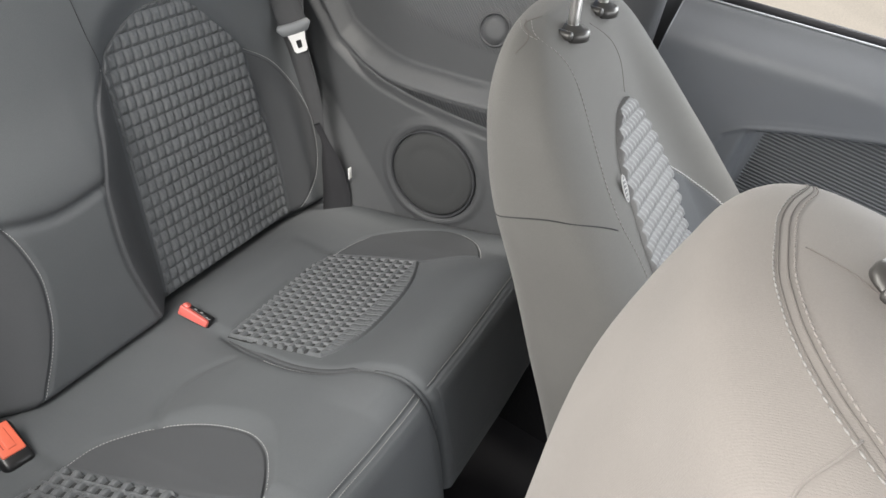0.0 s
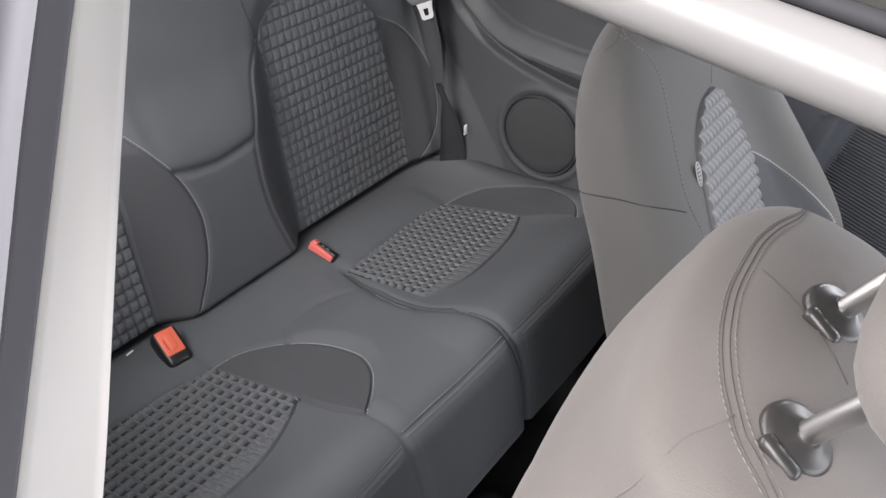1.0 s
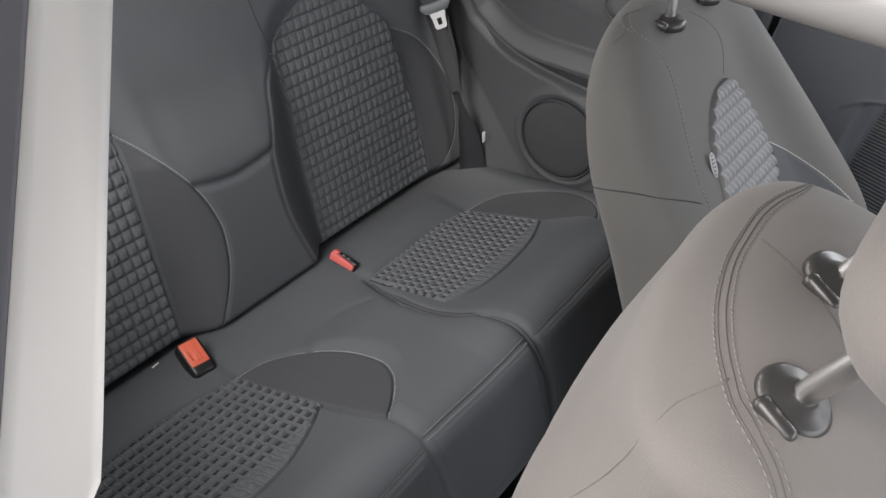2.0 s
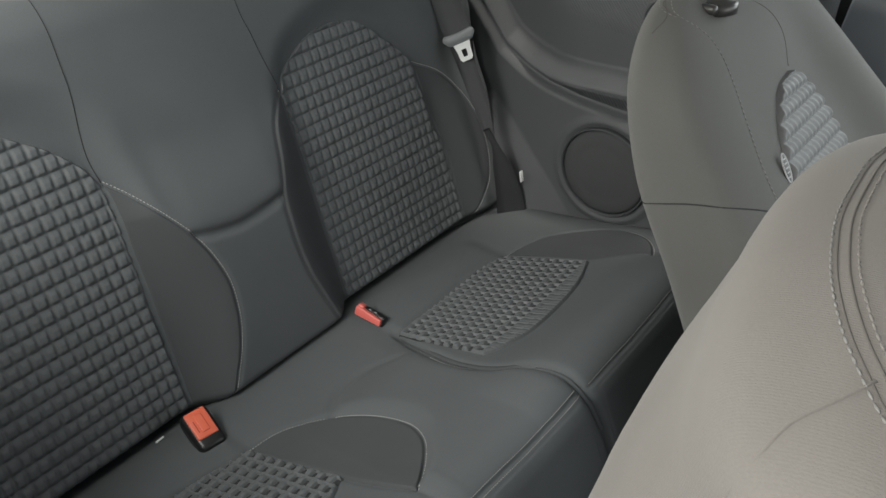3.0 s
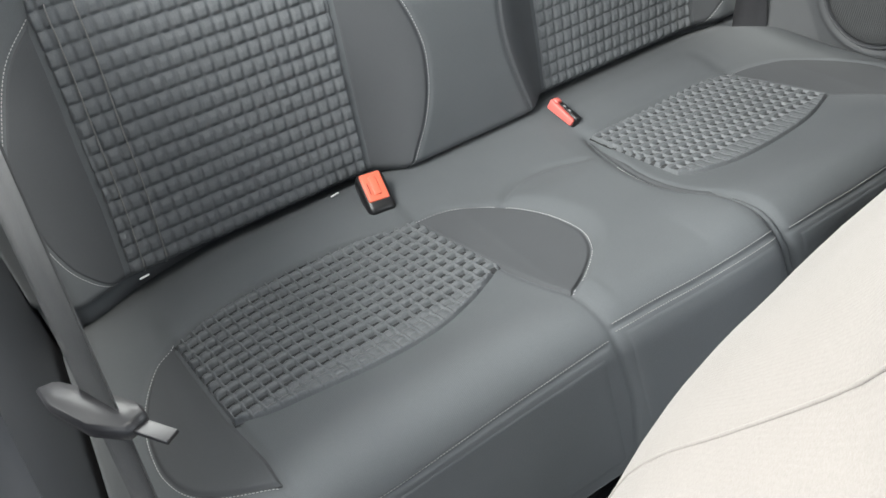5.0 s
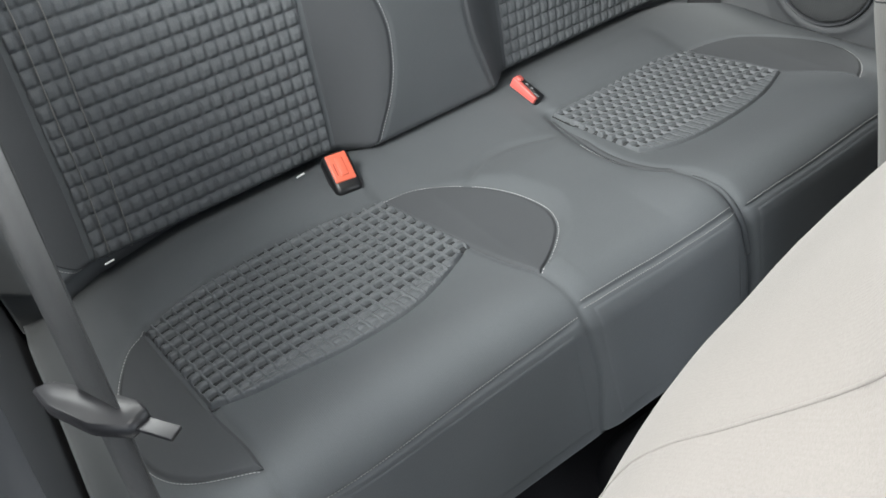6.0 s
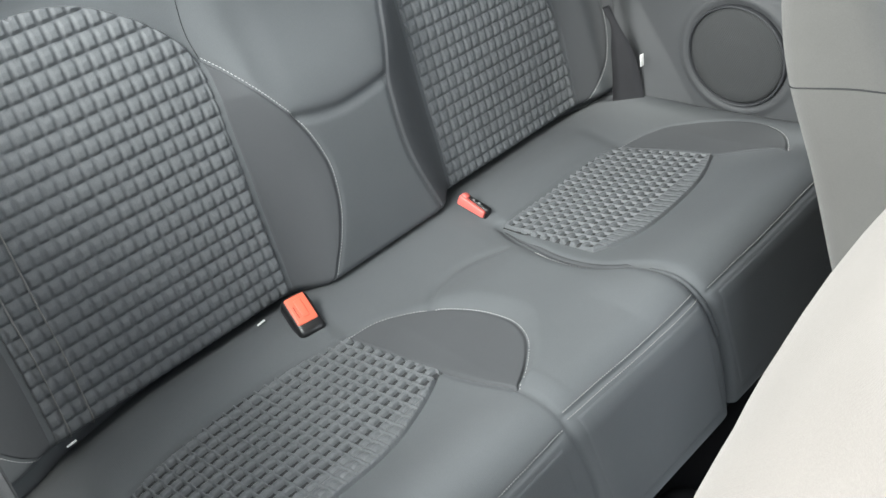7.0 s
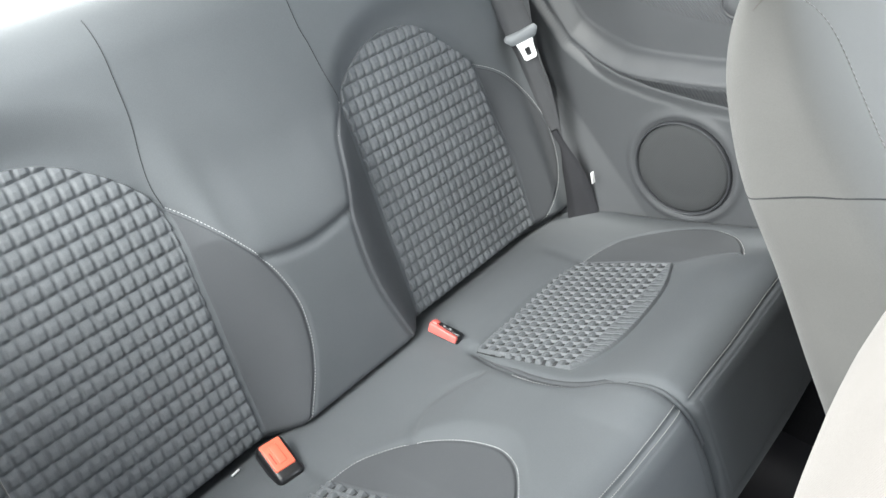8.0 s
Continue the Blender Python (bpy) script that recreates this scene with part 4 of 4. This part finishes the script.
bmesh.ops.transform(bm, matrix=ML, verts=bm.verts)
lever = part("release_lever", bm, SATIN, near_seat, "satin grey tip-forward lever")
bm = block((0.004, 0.026, 0.004), 0.0015, at=(-0.0155, 0, 0.0055))
bmesh.ops.transform(bm, matrix=ML, verts=bm.verts)
part("bright_edge", bm, SATIN, lever)
part("cushion", block((0.46, 0.44, 0.16), 0.05, at=(1.02, NEAR_Y, 0.36), turn=pose(0, 0, 0, 0, -8, 0), segments=5), WOVEN, near_seat)
part("base", block((0.46, 0.36, 0.24), 0.02, at=(0.98, NEAR_Y, 0.15)), PLASTIC, near_seat)
near_seat.location = (0.811, -0.242, 0.048)

# ---- seat belts ----


def strap(name, a_edge, b_edge, mat, parent):
    """Flat webbing between two edges, 1.2 mm thick."""
    a, b = spline(a_edge, 40), spline(b_edge, 40)
    p = np.stack([a, a * 0.67 + b * 0.33, a * 0.33 + b * 0.67, b], 0)
    return sheet(name, p, 4, 40, mat, parent, 0.0013)


far_belt = thing("rear_seat_belt", (0.08, 0.56, 0.43), "dark grey rear seat belt hanging beside the backrest", "seat belt", "seat belts")
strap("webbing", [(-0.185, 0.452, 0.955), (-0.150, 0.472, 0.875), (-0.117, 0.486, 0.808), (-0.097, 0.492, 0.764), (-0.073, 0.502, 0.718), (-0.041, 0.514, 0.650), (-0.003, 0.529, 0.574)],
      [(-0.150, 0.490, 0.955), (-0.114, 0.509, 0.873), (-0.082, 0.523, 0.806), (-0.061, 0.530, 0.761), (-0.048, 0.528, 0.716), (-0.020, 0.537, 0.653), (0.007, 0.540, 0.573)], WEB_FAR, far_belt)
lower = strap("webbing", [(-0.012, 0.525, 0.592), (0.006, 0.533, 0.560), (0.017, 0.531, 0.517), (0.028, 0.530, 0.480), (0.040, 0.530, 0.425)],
              [(-0.004, 0.531, 0.598), (0.016, 0.545, 0.560), (0.039, 0.557, 0.525), (0.060, 0.566, 0.480), (0.082, 0.570, 0.425)], WEB_SHADED, far_belt)
lower["label"] = "folded lower run of webbing in a shaded tone"
BELT_N = Vector((0.717, -0.658, 0.231))
TF = Matrix.Translation((-0.072, 0.508, 0.757)) @ frame_of(BELT_N, Vector((-0.42, -0.15, 0.89)))
prof = [(-0.030, 0.004), (-0.026, 0.011), (0.0, 0.009), (0.026, 0.011), (0.030, 0.004), (0.022, -0.008), (0.0, -0.011), (-0.022, -0.008)]
bm = bmesh.new()
rings = [[bm.verts.new(TF @ Vector((x * k, y * k, z))) for x, y in prof] for z, k in ((-0.006, 0.88), (-0.003, 1.0), (0.004, 1.0), (0.0065, 0.86))]
for a, c in zip(rings[:-1], rings[1:]):
    for k in range(8):
        bm.faces.new((a[k], a[(k + 1) % 8], c[(k + 1) % 8], c[k]))
bm.faces.new(rings[0][::-1])
bm.faces.new(rings[-1])
bmesh.ops.bevel(bm, geom=bm.edges[:], offset=0.0012, segments=2, affect="EDGES")
tongue = part("tongue_body", bm, GRIP, far_belt, "grey plastic tongue grip")


def tongue_plate(m):
    """Steel latch plate with its opening."""
    bm = bmesh.new()
    outer = [(-0.015, -0.008), (0.015, -0.008), (0.0125, -0.020), (0.0115, -0.036), (0.0085, -0.040), (-0.0085, -0.040), (-0.0115, -0.036), (-0.0125, -0.020)]
    slot = [(-0.0045, -0.019), (0.0045, -0.019), (0.0045, -0.024), (0.0042, -0.031), (0.0030, -0.033), (-0.0030, -0.033), (-0.0042, -0.031), (-0.0045, -0.024)]
    rows = [[bm.verts.new((x, y, z)) for x, y in loop] for z in (0.0014, -0.0014) for loop in (outer, slot)]
    for k in range(8):
        j = (k + 1) % 8
        bm.faces.new((rows[0][k], rows[0][j], rows[1][j], rows[1][k]))
        bm.faces.new((rows[2][j], rows[2][k], rows[3][k], rows[3][j]))
        bm.faces.new((rows[0][j], rows[0][k], rows[2][k], rows[2][j]))
        bm.faces.new((rows[1][k], rows[1][j], rows[3][j], rows[3][k]))
    bmesh.ops.transform(bm, matrix=m, verts=bm.verts)
    return bm


part("latch_plate", tongue_plate(TF @ Matrix.Translation((0, 0, 0.006))), WHITE, tongue, "bright latch plate", smooth=False)
part("label", block((0.002, 0.009, 0.022), 0.0005, at=(0.062, 0.562, 0.507), turn=pose(0, 0, 0, 0, -15, 0)), WHITE, far_belt, "small white sewn label")

near_belt = thing("front_seat_belt", (0.55, -0.58, 0.40), "dark grey seat belt hanging along the door pillar", "seat belt", "seat belts")
BELT = [(0.398, -0.517, 1.16), (0.445, -0.532, 1.00), (0.474, -0.541, 0.90), (0.532, -0.559, 0.70), (0.62, -0.585, 0.40), (0.68, -0.60, 0.20)]
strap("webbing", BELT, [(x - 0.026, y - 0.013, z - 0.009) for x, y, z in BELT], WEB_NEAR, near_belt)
TN = Matrix.Translation((0.461, -0.5525, 0.888)) @ frame_of((-0.28, 0.09, 0.955), Vector((-0.28, 0.09, 0.955)).cross(Vector((0.838, 0.478, -0.266))))
prof = [(-0.036, -0.002), (-0.030, 0.006), (0.0, 0.009), (0.026, 0.009), (0.034, 0.004), (0.031, -0.008), (0.010, -0.013), (-0.020, -0.009)]
bm = bmesh.new()
rings = [[bm.verts.new(TN @ Vector((x * k, y * k, z))) for x, y in prof] for z, k in ((-0.006, 0.86), (-0.004, 1.0), (0.004, 1.0), (0.006, 0.86))]
for a, c in zip(rings[:-1], rings[1:]):
    for k in range(8):
        bm.faces.new((a[k], a[(k + 1) % 8], c[(k + 1) % 8], c[k]))
bm.faces.new(rings[0][::-1])
bm.faces.new(rings[-1])
bmesh.ops.bevel(bm, geom=bm.edges[:], offset=0.0009, segments=2, affect="EDGES")
tongue = part("tongue_body", bm, TONGUE, near_belt, "glossy grey tongue grip")
part("latch_plate", block((0.026, 0.009, 0.0026), 0.0006, at=TN @ Vector((0.040, -0.001, 0)), turn=TN.to_3x3().to_4x4()), TONGUE, tongue, "steel latch plate")


# ---- far side of the cabin ----
def wall_far(x, z, seams=True):
    """Moulded side trim beside the rear seat: y over x and z."""
    x, z = np.asarray(x, float).ravel(), np.asarray(z, float).ravel()
    low = np.interp(x, [-0.3, -0.12, -0.073, -0.045, 0.011, 0.06, 0.124, 0.2, 0.283, 0.42], [0.95, 0.79, 0.745, 0.718, 0.694, 0.682, 0.678, 0.681, 0.688, 0.70])
    high = low + np.interp(x, [-0.02, 0.05, 0.15, 0.28, 0.42], [0.004, 0.018, 0.034, 0.050, 0.06])
    d = 0.602 + 0.012 * smooth01(z, low - 0.006, low + 0.004) - 0.018 * smooth01(z, low + 0.004, high) * smooth01(x, -0.02, 0.1) + 0.045 * smooth01(z, high, high + 0.03) + 0.04 * smooth01(z, 0.8, 1.0)
    d = d + 0.010 * np.exp(-(((z - low) / 0.006) ** 2))
    r = np.hypot(x - 0.208, z - 0.567)
    d = d - 0.006 * np.exp(-(((r - 0.096) / 0.008) ** 2))
    facet = np.clip(np.interp(z, [0.40, 0.493, 0.611, 0.66], [0.205, 0.108, -0.022, -0.08]) - x, 0, 0.14)
    d = d - 0.32 * facet * (1 - smooth01(z, 0.60, 0.66))
    return np.stack([x, d, z], 1), np.stack([0 * x, -1 + 0 * x, 0 * x], 1)


side_trim = thing("side_trim", (0.2, 0.62, 0.1), "dark grey moulded rear side trim with ribbed ledge", "trim panel")
xs, zs = np.linspace(-0.30, 0.44, 190), np.linspace(0.40, 1.02, 200)
Xg, Zg = np.meshgrid(xs, zs, indexing="ij")
pts, _ = wall_far(Xg, Zg)
sheet("trim_panel", pts, len(xs), len(zs), TRIM, side_trim, 0.02)
# Near-black block below the trim panel, in the floor's material.
part("lower_block", block((0.74, 0.04, 0.398), 0.008, at=(0.07, 0.632, 0.200)), CARPET, side_trim, "near-black lower side block")
lo = spline([(0.05, 0.692), (0.124, 0.686), (0.2, 0.688), (0.283, 0.694), (0.42, 0.705)], 40)
hi = spline([(0.05, 0.696), (0.124, 0.708), (0.2, 0.719), (0.283, 0.736), (0.42, 0.76)], 40)
patch("ribbed_ledge", wall_far, lo, hi, 12, 60, RIBBED2, side_trim, lift=0.0015, sink=0.001, label="finely ribbed ledge face")
patch("ribbed_field", wall_far, spline([(0.06, 0.80), (0.2, 0.80), (0.43, 0.83)], 30), spline([(0.0, 0.97), (0.2, 0.98), (0.43, 0.98)], 30), 20, 60, RIBBED, side_trim, lift=0.001, sink=0.002, label="finely ribbed upper trim")
speaker = thing("speaker", (0.222, 0.598, 0.584), "round dark speaker grille set in the side trim", "speaker")
MS = Matrix.Translation((0.208, 0.596, 0.567)) @ Matrix.Diagonal((0.98, 1, 0.97, 1)) @ frame_of((0, -1, 0))
part("ring", lathe([(0.0885, -0.012), (0.0885, 0.001), (0.0875, 0.004), (0.0855, 0.0045), (0.0840, 0.001), (0.0835, -0.006)], MS, 72), PLASTIC, speaker)
part("grille", lathe([(0.0832, -0.006), (0.0832, -0.001), (0.078, 0.002), (0.058, 0.0035), (0.052, 0.0030), (0.046, 0.0045), (0.02, 0.0055), (0.001, 0.006)], MS, 64), GRILLE, speaker, "fine black mesh grille")
cap = thing("trim_cap", (0.223, 0.645, 0.847), "round dark plastic cap in the upper side trim", "cap")
MC = Matrix.Translation((0.223, 0.6475, 0.847)) @ frame_of((0, -0.98, 0.2))
part("ring", lathe([(0.029, -0.01), (0.029, 0.004), (0.027, 0.005), (0.025, 0.004), (0.025, 0.0)], MC, 40), PLASTIC, cap)
part("disc", lathe([(0.0245, -0.006), (0.0245, 0.0015), (0.012, 0.003), (0.001, 0.003)], MC, 40), TRIM, cap)

# far door
door = thing("door_1", (0.9, 0.75, 0.1), "closed far door with grey trim and ribbed armrest pocket", "car door", kind="structure")


def door_face(x, z, seams=True):
    x, z = np.asarray(x, float).ravel(), np.asarray(z, float).ravel()
    sill = 1.003 + 0.12 * (x - 0.5)
    y = 0.700 + 0.034 * smooth01(z, sill - 0.085, sill) ** 1.5
    edge = np.interp(x, [0.60, 0.617, 0.625, 0.65, 0.711, 0.834, 1.2, 1.75], [0.70, 0.80, 0.838, 0.859, 0.885, 0.928, 1.0, 1.02])
    inside = smooth01(edge - z, -0.002, 0.002)
    y = y + 0.003 * inside - 0.005 * np.exp(-(((edge - z - 0.006) / 0.006) ** 2))
    y = y + 0.038 * smooth01(x, 0.650, 0.676) * smooth01(edge - z, 0.012, 0.026) * (1 - 0.6 * smooth01(edge - z, 0.12, 0.32))
    return np.stack([x, y, z], 1), np.stack([0 * x, -1 + 0 * x, 0 * x], 1)


xs, zs = np.linspace(0.475, 1.75, 330), np.linspace(0.34, 1.0, 240)
Xg, Zg = np.meshgrid(xs, zs, indexing="ij")
pts, _ = door_face(Xg, Zg + 0.12 * (Xg - 0.5) * smooth01(Zg, 0.75, 1.0).reshape(Xg.shape))
sheet("door_panel", pts, len(xs), len(zs), DOOR_TRIM, door, 0.05, "smooth grey door trim")
# Near-black block below the door panel, in the floor's material.
part("lower_block", block((1.275, 0.05, 0.368), 0.008, at=(1.1125, 0.728, 0.154)), CARPET, door, "near-black lower door block")
patch("ribbed_pocket", door_face, spline([(0.682, 0.60), (0.9, 0.62), (1.2, 0.66)], 40), spline([(0.682, 0.847), (0.720, 0.862), (0.842, 0.903), (1.2, 0.972)], 40), 70, 90, POCKET, door, lift=0.0015, sink=0.0, label="diagonally ribbed door pocket")
tube("window_seal", [(0.475, 0.746, 1.003), (0.8, 0.746, 1.042), (1.75, 0.746, 1.156)], 0.006, RUBBER, door, 10)
pillar_far = thing("pillar_1", (0.44, 0.68, 0.1), "dark plastic pillar cover between door and rear side", "pillar", kind="structure")
part("pillar_cover", block((0.075, 0.05, 1.38), 0.02, at=(0.435, 0.705, 0.78), turn=pose(0, 0, 0, 6, -4, 0)), PLASTIC, pillar_far)

# ---- cabin shell ----
def slab(name, corners, thick, mat, label, category, flip=False):
    """A flat panel of the shell: four corners, and a thickness along its normal."""
    c = [Vector(p) for p in corners]
    n = (c[1] - c[0]).cross(c[3] - c[0]).normalized() * thick
    v = [tuple(p) for p in c] + [tuple(p + n) for p in c]
    f = [(0, 1, 2, 3), (7, 6, 5, 4), (0, 4, 5, 1), (1, 5, 6, 2), (2, 6, 7, 3), (3, 7, 4, 0)]
    ob = poly(name, v, f, mat, None, smooth=False)
    return tagged(ob, label, category, kind="structure")


slab("floor", [(-0.85, -0.66, 0.0), (2.1, -0.66, 0.0), (2.1, 0.76, 0.0), (-0.85, 0.76, 0.0)], -0.05, CARPET, "dark carpeted cabin floor", "floor")
tunnel = part("floor_tunnel", block((1.3, 0.20, 0.16), 0.05, at=(1.15, 0.08, 0.08), segments=4), CARPET, None)
tagged(tunnel, "dark carpeted tunnel between the front seats", "floor", kind="structure")
slab("wall_rear", [(-0.80, -0.66, 0.0), (-0.80, 0.76, 0.0), (-0.80, 0.76, 0.92), (-0.80, -0.66, 0.92)], -0.04, PLASTIC, "dark tailgate lining", "wall")
slab("parcel_shelf", [(-0.80, -0.60, 0.90), (-0.30, -0.60, 0.90), (-0.30, 0.62, 0.90), (-0.80, 0.62, 0.90)], 0.02, PLASTIC, "dark parcel shelf behind the backrest", "shelf")
slab("wall_front", [(2.05, -0.66, 0.0), (2.05, 0.76, 0.0), (2.05, 0.76, 0.95), (2.05, -0.66, 0.95)], 0.04, PLASTIC, "dark bulkhead below the windscreen", "wall")
slab("wall_far_rear", [(-0.80, 0.77, 0.0), (0.50, 0.77, 0.0), (0.50, 0.765, 1.0), (-0.80, 0.72, 0.98)], 0.03, PLASTIC, "outer side behind the trim", "wall")
slab("wall_near_rear", [(-0.80, -0.66, 0.0), (0.44, -0.68, 0.0), (0.40, -0.64, 1.02), (-0.80, -0.64, 0.98)], -0.03, PLASTIC, "dark side trim beside the rear seat", "wall")
slab("sill_near", [(0.44, -0.66, -0.02), (1.9, -0.66, -0.02), (1.9, -0.76, -0.02), (0.44, -0.76, -0.02)], -0.12, PAINT, "white painted door sill", "sill")
slab("ceiling", [(-0.45, -0.415, 1.245), (1.25, -0.445, 1.457), (1.25, 0.50, 1.457), (-0.45, 0.50, 1.245)], 0.012, HEADLINER, "pale grey headliner", "ceiling")
slab("roof", [(-0.50, -0.428, 1.2715), (1.30, -0.464, 1.4965), (1.30, 0.55, 1.4965), (-0.50, 0.55, 1.2715)], 0.004, PAINT, "white painted roof panel", "roof")
rail = thing("roof_rail", (0.6, -0.46, 1.38), "white roof edge over the open door, toned grey for shade", "roof rail", kind="structure")
tube("rail_body", [(x, -0.460 - 0.02 * (x - 0.65), 1.3975 + 0.125 * (x - 0.65)) for x in np.linspace(0.25, 1.30, 12)], 0.0088, RAIL_SHADED, rail, 20)
tube("rail_seal", [(x, -0.4535 - 0.02 * (x - 0.65), 1.4072 + 0.125 * (x - 0.65)) for x in np.linspace(0.25, 1.30, 12)], 0.0026, RUBBER, rail, 10)
far_rail = tube("roof_rail_far", [(x, 0.54, 1.25 + 0.146 * (x + 0.5)) for x in np.linspace(-0.5, 1.3, 12)], 0.04, HEADLINER, None, 12)
tagged(far_rail, "pale lined roof edge over the far windows", "roof rail", kind="structure")

# near door pillar: painted jamb, rubber seal and dark outer edge
pillar = thing("pillar_2", (0.45, -0.62, 0.1), "cream pillar cover with grey rubber door seal", "pillar", kind="structure")


def ruled(name, a, b, mat, parent, thick, label=""):
    a, b = spline(a, 30), spline(b, 30)
    p = np.stack([a * (1 - k) + b * k for k in np.linspace(0, 1, 8)], 0)
    return sheet(name, p, 8, 30, mat, parent, thick, label)


in_edge = [(0.490, -0.543, 1.068), (0.474, -0.525, 1.10), (0.417, -0.466, 1.20), (0.362, -0.407, 1.30), (0.345, -0.39, 1.33), (0.317, -0.356, 1.385)]
out_edge = [(0.556, -0.649, 1.05), (0.542, -0.626, 1.10), (0.516, -0.580, 1.20), (0.489, -0.533, 1.30), (0.481, -0.519, 1.33), (0.467, -0.492, 1.385)]
ruled("jamb", in_edge, out_edge, PILLAR, pillar, -0.012, "cream plastic cover face")
seal_out = [(x + 0.030, y - 0.035, z) for x, y, z in out_edge]
ruled("seal", [(x + 0.001, y - 0.001, z) for x, y, z in out_edge], seal_out, SEAL_GREY, pillar, -0.012, "dark rubber door seal")
ruled("lower_cover", [(0.44, -0.562, 1.07), (0.50, -0.60, 0.8), (0.55, -0.63, 0.5), (0.58, -0.65, 0.1)], [(0.512, -0.672, 1.045), (0.58, -0.70, 0.8), (0.62, -0.72, 0.5), (0.64, -0.73, 0.1)], PLASTIC, pillar, 0.03, "dark plastic lower pillar cover")

ground = slab("ground", [(-400, -400, -0.42), (400, -400, -0.42), (400, 400, -0.42), (-400, 400, -0.42)], -0.1, PAVING, "pale sunlit paving outside the car", "ground")
# Unseen dark slab, added to keep bounced ground light out of the cabin.
slab("road", [(-400, -400, -0.416), (400, -400, -0.416), (400, 0.2, -0.416), (-400, 0.2, -0.416)], -0.003, UNSEEN_GROUND, "unseen dark ground beside and under the car, added to cut bounce light", "road")

# plain pillars that carry the roof at its corners
for k, (a, c) in enumerate((((-0.78, -0.61, 0.93), (-0.47, -0.44, 1.25)), ((-0.78, 0.70, 0.93), (-0.47, 0.52, 1.25)), ((1.27, -0.47, 1.46), (2.05, -0.64, 0.95)), ((1.27, 0.52, 1.46), (2.05, 0.72, 0.95)))):
    post = tube(f"pillar_{k + 3}", [Vector(a).lerp(Vector(c), s) for s in np.linspace(0, 1, 6)], 0.035, PLASTIC, None, 12)
    tagged(post, "dark plastic lined roof pillar at the cabin corner", "pillar", kind="structure")
